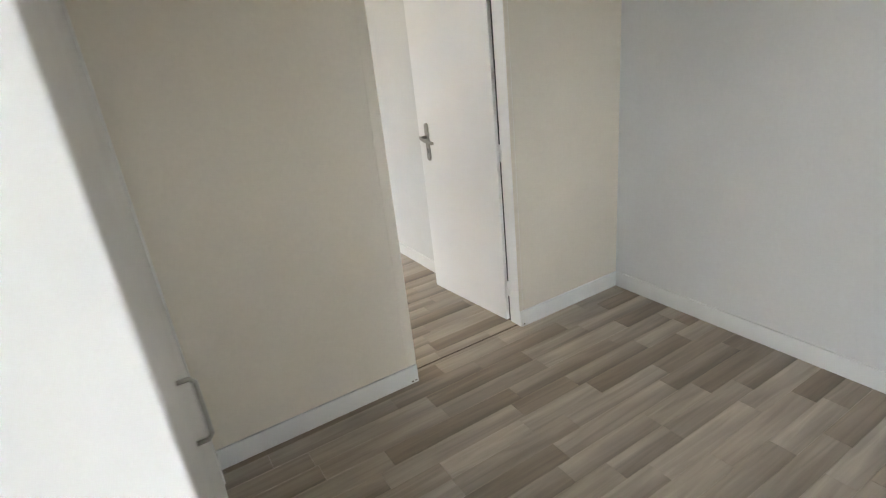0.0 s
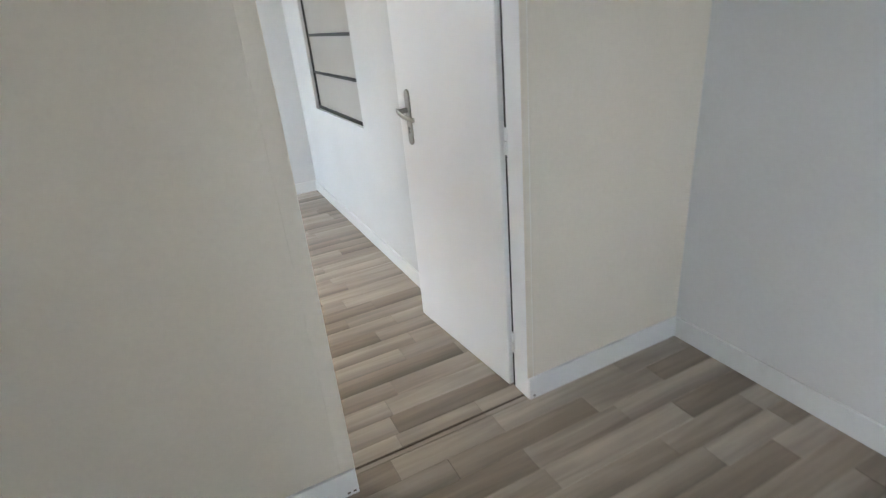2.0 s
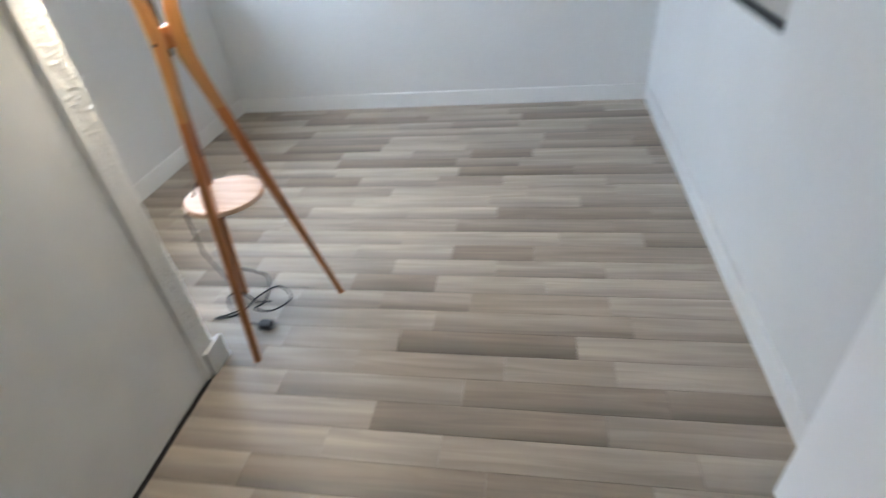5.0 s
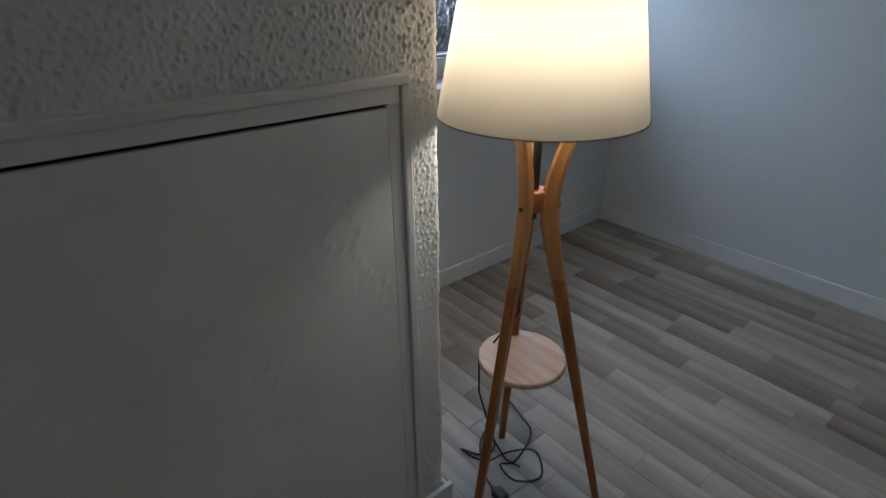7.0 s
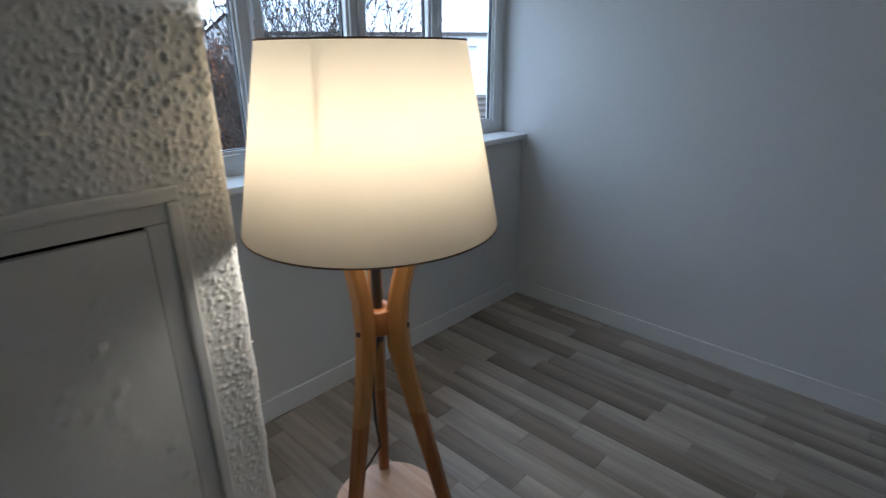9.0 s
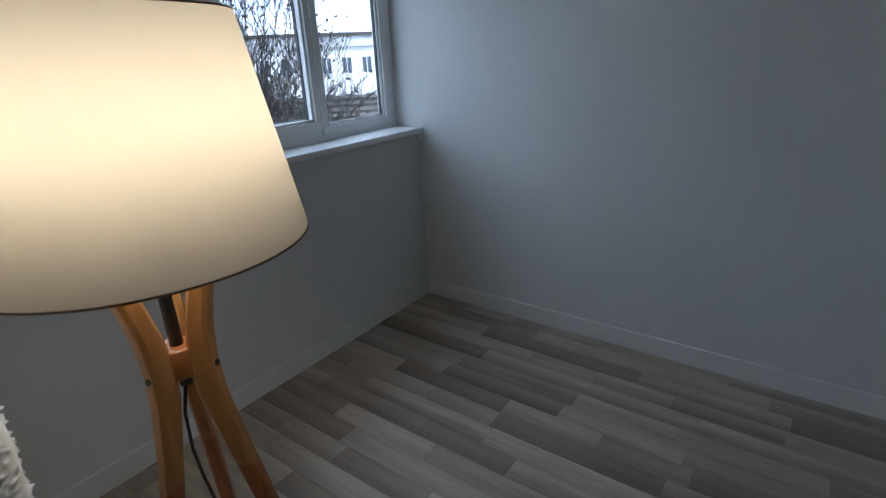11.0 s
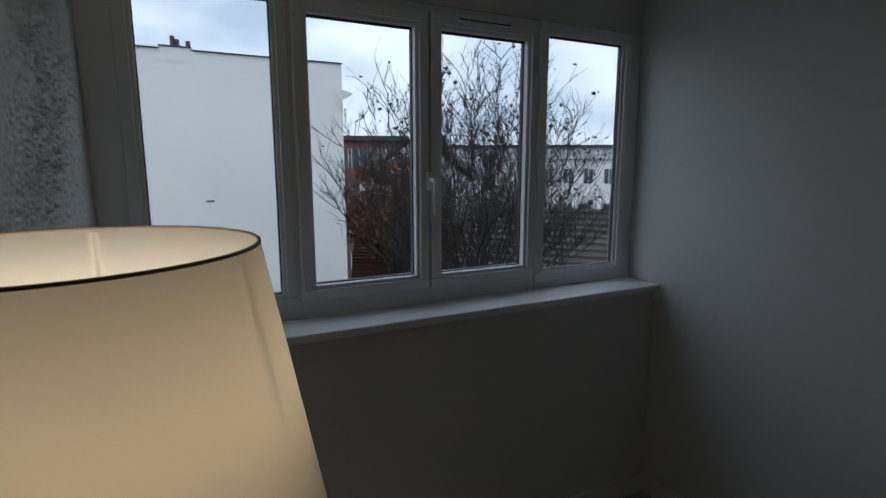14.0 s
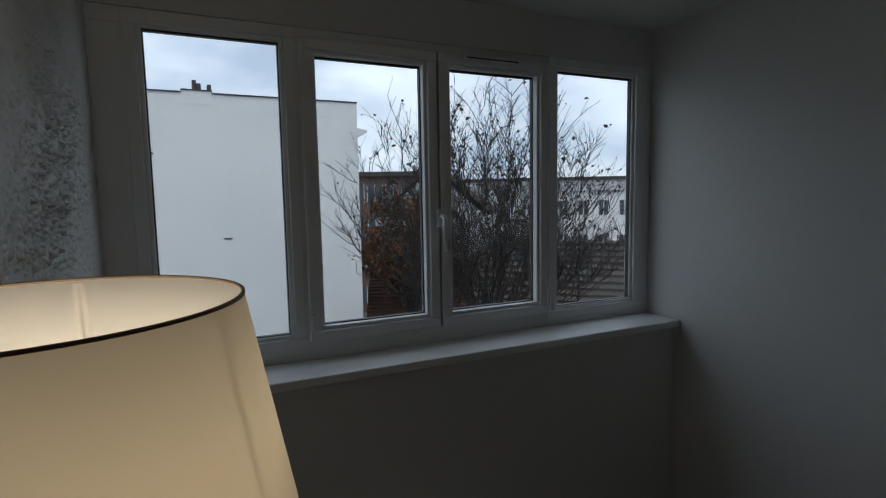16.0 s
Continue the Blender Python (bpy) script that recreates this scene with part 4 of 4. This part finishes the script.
# ---- cable pile on the floor ----
def cable_pile():
    c = thing("extension_cable", "loose black cable coiled on the floor with a plug", "cable", (0, 0, 0))
    loop = [(-1.93, 1.66), (-1.80, 1.62), (-1.715, 1.588), (-1.669, 1.455), (-1.688, 1.399), (-1.61, 1.389), (-1.568, 1.473), (-1.65, 1.54), (-1.704, 1.46), (-1.73, 1.37), (-1.829, 1.346),
            (-1.747, 1.392), (-1.765, 1.452), (-1.831, 1.475), (-1.80, 1.412), (-1.70, 1.335), (-1.638, 1.312), (-1.612, 1.314)]
    pts = []
    for i in range(len(loop) - 1):
        p0, p1, p2, p3 = (Vector((*loop[max(0, min(len(loop) - 1, i + k))], 0)) for k in (-1, 0, 1, 2))
        for j in range(5):
            q = j / 5
            v = 0.5 * ((2 * p1) + (p2 - p0) * q + (2 * p0 - 5 * p1 + 4 * p2 - p3) * q * q + (3 * p1 - p0 - 3 * p2 + p3) * q ** 3)
            pts.append((v.x, v.y, 0.004 + 0.012 * (0.5 + 0.5 * math.sin(i * 1.7 + q * 1.7))))
    part("cord", tube(bmesh.new(), pts, 0.0035, 8), CABLE, c, smooth=True)
    pl = bmesh.new()
    box(pl, -1.625, -1.575, 1.293, 1.330, 0.001, 0.030, bevel=0.008)
    plug = part("plug", pl, CABLE, c, "black moulded plug")
    for y in (1.302, 1.321):
        part("pin", tube(bmesh.new(), [(-1.577, y, 0.016), (-1.558, y, 0.016)], 0.0024, 8), STEEL, plug)
    return c


cable_pile()

# ---- floor strips ----
def strips():
    """Strips of 0.1 m, laid along x in staggered rows through both rooms."""
    rng = random.Random(5)
    lengths = (0.34, 0.42, 0.5, 0.6, 0.68)
    kept, rest = {}, bmesh.new()
    def strip_mesh(bm, x0, x1, y0, y1):
        g, h = 0.0007, 0.0012
        lo = [bm.verts.new((x, y, -0.004)) for x, y in ((x0, y0), (x1, y0), (x1, y1), (x0, y1))]
        hi = [bm.verts.new((x, y, 0.0)) for x, y in ((x0 + g, y0 + g), (x1 - g, y0 + g), (x1 - g, y1 - g), (x0 + g, y1 - g))]
        bm.faces.new(hi)
        for k in range(4):
            bm.faces.new((lo[k], lo[(k + 1) % 4], hi[(k + 1) % 4], hi[k]))
    pitch = 0.1022
    count = 0
    for j in range(-42, 36):
        y0, y1 = (0.0015 if j >= 0 else -0.0007) + j * pitch, (0.0015 if j >= 0 else -0.0007) + (j + 1) * pitch
        if y0 > BY1 - 0.01 or y1 < AY0:
            continue
        y1 = min(y1, BY1)
        xa, xb = (AX0 - 0.9, AX1) if y0 < -1.72 else (AX0, AX1) if j < 0 else ((TX, BX1) if y1 < TY + 0.05 else (SX, BX1))
        x = xa - rng.random() * 0.5
        while x < xb:
            x2 = x + rng.choice(lengths)
            a, b = max(x, xa), min(x2, xb)
            if b - a > 0.02:
                if count < 300 and -0.9 < y0 < 3.3 and y1 - y0 > 0.1:
                    key = (round(b - a, 3))
                    if key not in kept:
                        bm = bmesh.new()
                        strip_mesh(bm, 0, key, 0, pitch)
                        me = bpy.data.meshes.new("strip")
                        bm.to_mesh(me), bm.free()
                        me.materials.append(FLOORM)
                        kept[key] = me
                    ob = new("strip", kept[key])
                    ob.parent, ob.location = floor_ob, (a, y0, 0)
                    count += 1
                else:
                    strip_mesh(rest, a, b, y0, y1)
            x = x2
    tagged(part("strips", rest, FLOORM, floor_ob), kind="stuff")


strips()
